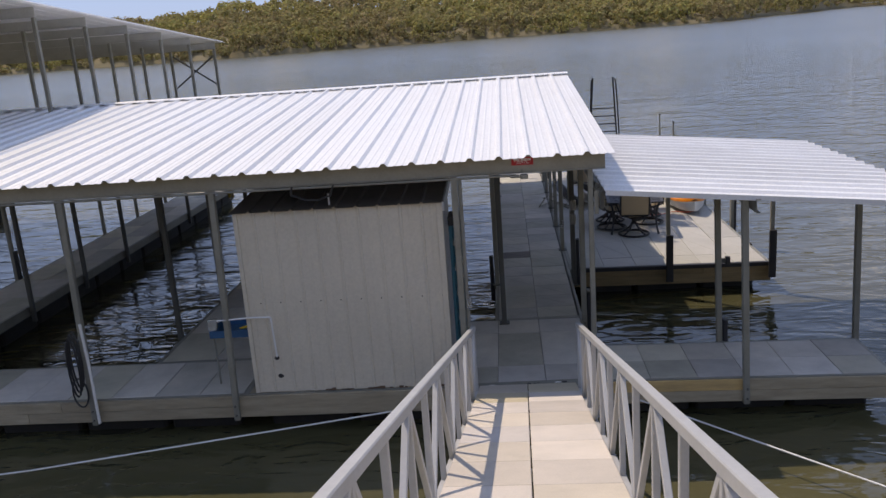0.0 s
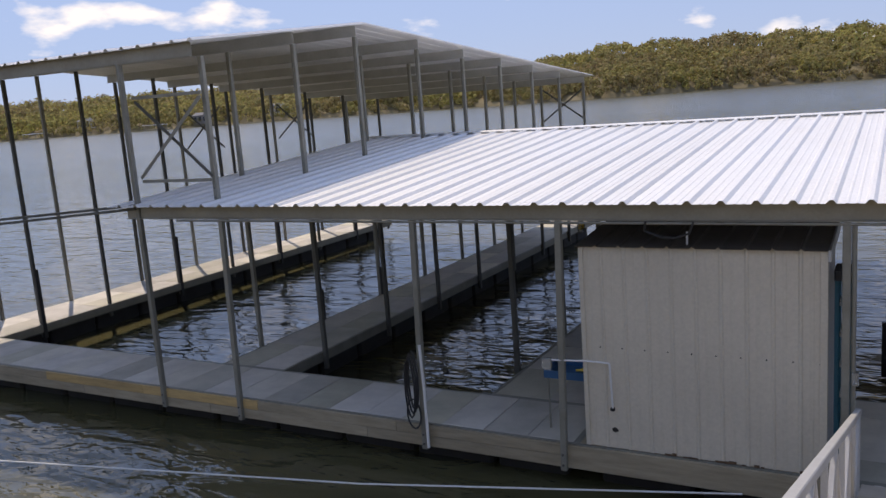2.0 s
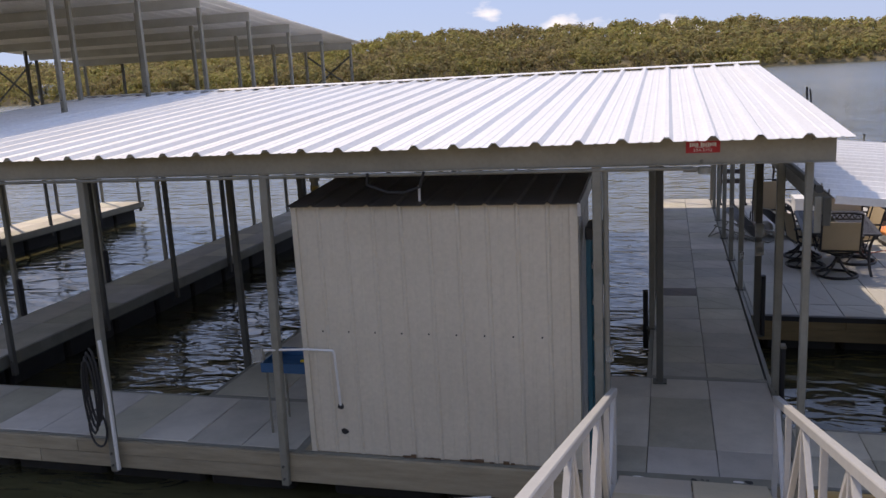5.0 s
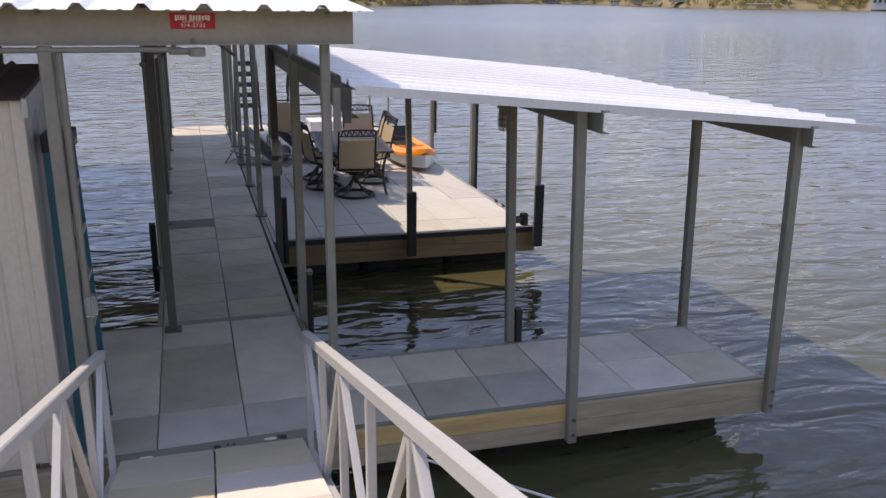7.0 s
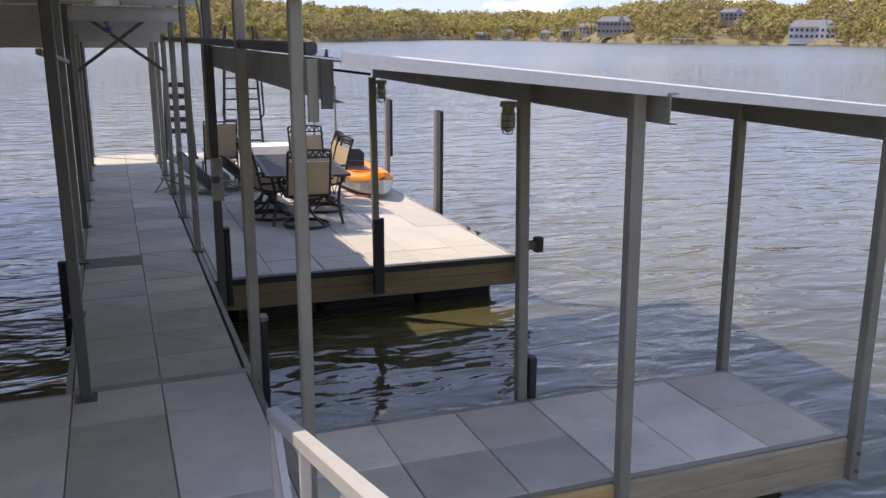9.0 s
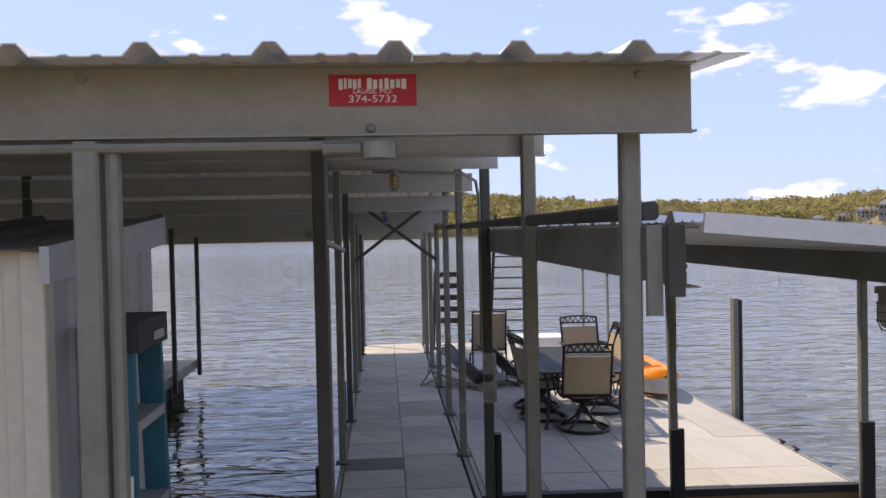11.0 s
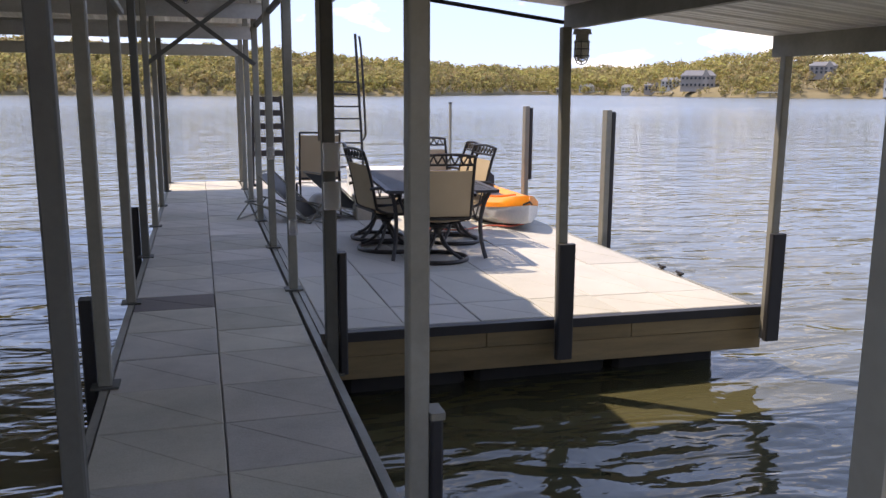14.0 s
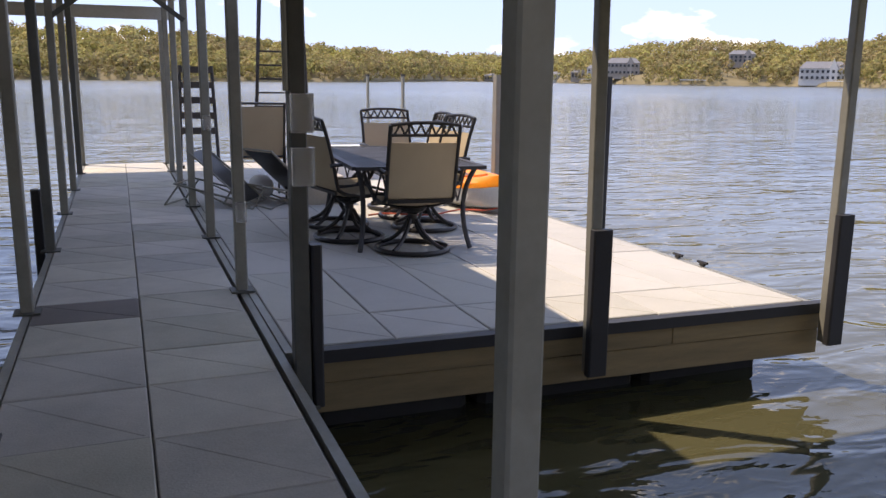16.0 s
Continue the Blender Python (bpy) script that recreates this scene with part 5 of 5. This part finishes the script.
part("shaft", Geo().tube([(-0.25, -0.1, -0.04), (0.55, 0.1, -0.14)], 0.014, 7), M_FRAME, ob)
part("blade", Geo().loft([[(-0.24, -0.13, -0.045), (-0.24, -0.07, -0.045), (-0.24, -0.07, -0.03), (-0.24, -0.13, -0.03)], [(-0.4, -0.24, 0.0), (-0.4, -0.05, 0.0), (-0.4, -0.05, 0.015), (-0.4, -0.24, 0.015)],
                          [(-0.6, -0.2, 0.01), (-0.6, -0.1, 0.01), (-0.6, -0.1, 0.022), (-0.6, -0.2, 0.022)]]), M_FRAME, ob)
pts = [(5.42 + 0.06 * math.sin(i * 0.9), 20.16, 0.31 - 0.03 * i) for i in range(10)] + [(5.3 - 0.13 * i, 20.2 + 0.12 * math.sin(i * 0.9), 0.012) for i in range(11)]
solo("tow_rope", Geo().tube(pts, 0.009, 6), M_CORAL, "coral tow rope trailing from the kayak onto the deck", "rope", smooth=True)

# ---- piles on the platform's outer side ----
for x, y, w, z1, bump in ((6.04, 19.13, 0.115, 1.47, True), (6.02, 21.54, 0.115, 1.47, True), (6.0, 25.2, 0.085, 1.45, False), (6.0, 27.3, 0.085, 1.45, False)):
    ob = empty("mooring_pile", (x, y, -0.9), "upright steel mooring pile with a black rubber face" if bump else "thin upright steel mooring pile", "pile", "platform piles")
    part("shaft", Geo().box(-w / 2 + 0.03, w / 2 - 0.02, -w / 2, w / 2, 0, z1 + 0.9, 0.006), M_GALV, ob)
    if bump:
        part("rubber_face", Geo().box(w / 2 - 0.019, w / 2 + 0.03, -w / 2, w / 2, 1.35 if y > 20 else 0.5, z1 + 0.88, 0.006), M_BLACK, ob)
    else:
        part("cap", Geo().box(-w / 2 + 0.025, w / 2 - 0.015, -w / 2 - 0.004, w / 2 + 0.004, z1 + 0.9, z1 + 0.93, 0.004), M_BLACK, ob)
for x, y in ((5.93, 17.3), (5.93, 17.62)):
    ob = empty("cleat", (x, y, 0.0), "small black cleat on the platform edge", "cleat", "platform cleats")
    part("horn", Geo().tube([(0, -0.06, 0.03), (0, 0.06, 0.03)], 0.012, 6).box(-0.012, 0.012, -0.025, 0.025, 0.001, 0.03), M_FRAME, ob)

# ---- boarding steps and swim ladder at the end ----
M_STEPB = material("dark_brown_plastic", (0.035, 0.028, 0.024), 0.6, 0, (0.05, 0.042, 0.036), 40, 4, 0.4, 0.05)
ob = empty("boarding_steps", (2.78, 25.6, 0), "black boarding steps with five flat treads", "steps")
for s in (-1, 1):
    part("rail", Geo().beam((0.29 * s, 0, 0.0), (0.24 * s, 0.28, 1.58), 0.05, 0.05, 0.006), M_FRAME, ob)
    part("foot", Geo().box(0.29 * s - 0.05, 0.29 * s + 0.05, -0.07, 0.05, 0.001, 0.05, 0.01), M_FRAME, ob)
for i in range(5):
    z = 0.58 + 0.235 * i
    part("tread", Geo().box(-0.26, 0.26, 0.177 * z - 0.08, 0.177 * z + 0.06, z - 0.05, z + 0.05, 0.01), M_STEPB, ob)
ob = empty("swim_ladder", (4.2, 26.4, 0), "tall dark metal ladder with curved hand loops", "ladder")
ob.scale = (1.45, 1, 1)
for s in (-1, 1):
    part("rail", Geo().tube([(0.30 * s, 0, 0.0), (0.28 * s, 0.05, 0.6), (0.235 * s, 0.1, 1.86), (0.2 * s, 0.12, 2.75)], 0.018, 7), M_FRAME, ob, smooth=True)
    part("hand_loop", Geo().tube(arc((0.235 * s, 0.0, 2.70), (0.25 * s, -0.14, 2.6), (0.29 * s, -0.16, 1.2), 8) + arc((0.30 * s, -0.14, 0.98), (0.32 * s, -0.1, 0.82), (0.27 * s, 0.02, 0.75), 5), 0.015, 7), M_FRAME, ob, smooth=True)
for i in range(8):
    z = 0.26 + 0.228 * i
    k = z / 1.86
    part("rung", Geo().beam((-0.30 + 0.06 * k, 0.09 * k, z), (0.30 - 0.06 * k, 0.09 * k, z), 0.07, 0.03, 0.004), M_FRAME, ob)

# ---- houses on the far shore ----
M_HOUSE = material("house_wall", (0.34, 0.31, 0.28), 0.8, 0, (0.25, 0.23, 0.21), 2, 0.3, 0.4, 0.0)
M_HOUSEW = material("white_house_wall", (0.60, 0.59, 0.57), 0.8, 0, (0.55, 0.54, 0.52), 2, 0.3, 0.4, 0.0)
M_SLATE = material("slate_roof", (0.16, 0.165, 0.18), 0.8, 0, (0.11, 0.11, 0.12), 2, 0.3, 0.4, 0.0)
M_PANE = material("window_pane", (0.03, 0.035, 0.045), 0.15, 0, None, 2, 0.3, 0.2, 0.0)


def house(az, out, w, d, h, wall, label, lift=0.0):
    """A house facing the water, at a bearing, out from the shoreline."""
    dist, _ = shore_at(az)
    a = radians(az)
    r = dist + out
    z = ground_at(az, out) + lift
    ob = empty("lake_house", (1.5 + r * math.sin(a), 8 + r * math.cos(a), z), label, "house", "far shore houses")
    ob.rotation_euler = (0, 0, -a)
    part("wall", Geo().box(-w / 2, w / 2, -d / 2, d / 2, -2.5, h), wall, ob)
    rh = w * 0.16
    g = Geo()
    o = 0.5
    g.add([(-w / 2 - o, -d / 2 - o, h), (w / 2 + o, -d / 2 - o, h), (w / 2 + o, d / 2 + o, h), (-w / 2 - o, d / 2 + o, h), (-w / 2 + d * 0.3, 0, h + rh), (w / 2 - d * 0.3, 0, h + rh)],
          [(0, 1, 5, 4), (1, 2, 5), (2, 3, 4, 5), (3, 0, 4), (3, 2, 1, 0)])
    part("roof", g, M_SLATE, ob)
    gx = w * 0.22
    g = Geo()
    g.add([(gx - 2, -d / 2 - 0.6, 0), (gx + 2, -d / 2 - 0.6, 0), (gx + 2, -d / 2 - 0.6, h), (gx, -d / 2 - 0.6, h + rh * 1.3), (gx - 2, -d / 2 - 0.6, h),
           (gx - 2, 0, 0), (gx + 2, 0, 0), (gx + 2, 0, h), (gx, 0, h + rh * 1.3), (gx - 2, 0, h)],
          [(0, 1, 2, 3, 4), (9, 8, 7, 6, 5), (2, 7, 8, 3), (3, 8, 9, 4), (1, 6, 7, 2), (4, 9, 5, 0)])
    part("gable", g, wall, ob)
    for zz in (0.8, h - 2.2):
        for i in range(int(w / 2.4)):
            x = -w / 2 + 1.4 + i * 2.4
            part("window", Geo().box(x - 0.6, x + 0.6, -d / 2 - 0.68, -d / 2 - 0.61 if abs(x - gx) < 1.9 else -d / 2 - 0.02, zz, zz + 1.4), M_PANE, ob)
    return ob


house(32.6, 18, 20, 9, 7.0, M_HOUSE, "large grey gabled lake house among trees on the hill", 1.0)
house(39.9, 40, 14, 8, 5.0, M_HOUSE, "low grey lake house with dark windows on the hill", 3.0)
house(44.6, 8, 22, 9, 6.0, M_HOUSEW, "white lake house with tall windows at the waterline")
house(51.0, 10, 15, 8, 5.0, M_HOUSE, "grey lake house near the water")
for i, az in enumerate((24.0, 25.6, 27.0, 28.4, 29.8, 31.0)):
    house(az, 4 + 9 * (i % 3), 11 + 3 * (i % 2), 7, 4.2 + (i % 2), M_HOUSEW if i % 2 else M_HOUSE, "small pale waterfront building on the far shore")
for i, az in enumerate((-58, -52, -45, -40)):
    house(az, 6 + 8 * (i % 2), 10, 6, 4, M_HOUSEW if i % 2 else M_HOUSE, "small waterfront house on the far shore")
for i, az in enumerate((22.5, 26.3, 30.5, 37.0, 45.6, -55, -48)):
    dist, _ = shore_at(az)
    a = radians(az)
    ob = empty("far_boathouse", (1.5 + (dist - 12) * math.sin(a), 8 + (dist - 12) * math.cos(a), WATER_Z + 0.3), "small far-off covered dock by the shore", "boathouse", "far docks")
    ob.rotation_euler = (0, 0, -a)
    part("deck", Geo().box(-7, 7, -3, 3, -0.5, 0.1), M_GREY, ob)
    part("roof", Geo().box(-6.5, 6.5, -3, 3, 2.4, 2.7), M_ROOF, ob)
    for x in (-6, 0, 6):
        part("post", Geo().box(x - 0.12, x + 0.12, -2.8, -2.5, 0.1, 2.4), M_GALV, ob)

# ---- deck panels, laid last ----
for i in range(36):
    y0 = GY0 + 0.02 + i * (GY1 - 0.08 - GY0) / 18 if i < 18 else GY0 + 0.02 + (i - 18) * (GY1 - 0.08 - GY0) / 18
    y1 = y0 + (GY1 - 0.08 - GY0) / 18
    x0, x1 = (0.89, 1.488) if i < 18 else (1.492, 2.09)
    n = (y1 - y0) / math.cos(math.atan(SLOPE))
    ob = part("deck_panel", panel_mesh(x1 - x0, n, M_RAMP), None, gang)
    ym = (y0 + y1) / 2
    ob.matrix_local = pose((x0 + x1) / 2 - 1.49, ym - GY1, ramp_z(ym) - 0.02, -math.degrees(math.atan(SLOPE)), 0, 0)
M_DARKPANEL = material("dark_deck_panel", (0.20, 0.175, 0.16), 0.85, 0.0, (0.14, 0.125, 0.115), 90, 1.8, 0.6, 0.25, 0.05)
M_PALEPANEL = material("pale_deck_panel", (0.62, 0.58, 0.52), 0.85, 0.0, (0.5, 0.47, 0.42), 90, 1.8, 0.6, 0.25, 0.05)
r = random.Random(21)
for parent, x0, x1, y0, y1, mat in PANEL_JOBS:
    if parent is walkway and x0 < 1.5 and 17.0 < y0 < 17.2:
        mat = M_DARKPANEL
    if parent is walkway and x0 > 1.5 and 20.4 < y0 < 20.5:
        mat = M_PALEPANEL
    ob = part("deck_panel", panel_mesh(x1 - x0, y1 - y0, mat, crease=parent in (walkway, swim)), None, parent)
    ob.matrix_local = pose((x0 + x1) / 2, (y0 + y1) / 2, r.uniform(-0.003, 0.003), r.uniform(-0.15, 0.15), r.uniform(-0.15, 0.15), 0)

# the side docks float a little low on their outer side
def droop(ob, degrees):
    hinge = Matrix.Translation((2.37, 0, 0))
    ob.matrix_basis = hinge @ Matrix.Rotation(radians(degrees), 4, "Y") @ hinge.inverted() @ ob.matrix_basis


droop(front_right, 0.8)
droop(swim, 0.6)
for ob in list(scene.objects):
    if ob.parent is None and ob.type == "EMPTY" and 2.6 < ob.location.x < 6 and 16.3 < ob.location.y < 27 and "lamp" not in ob.name and "pile" not in ob.name:
        droop(ob, 0.6)
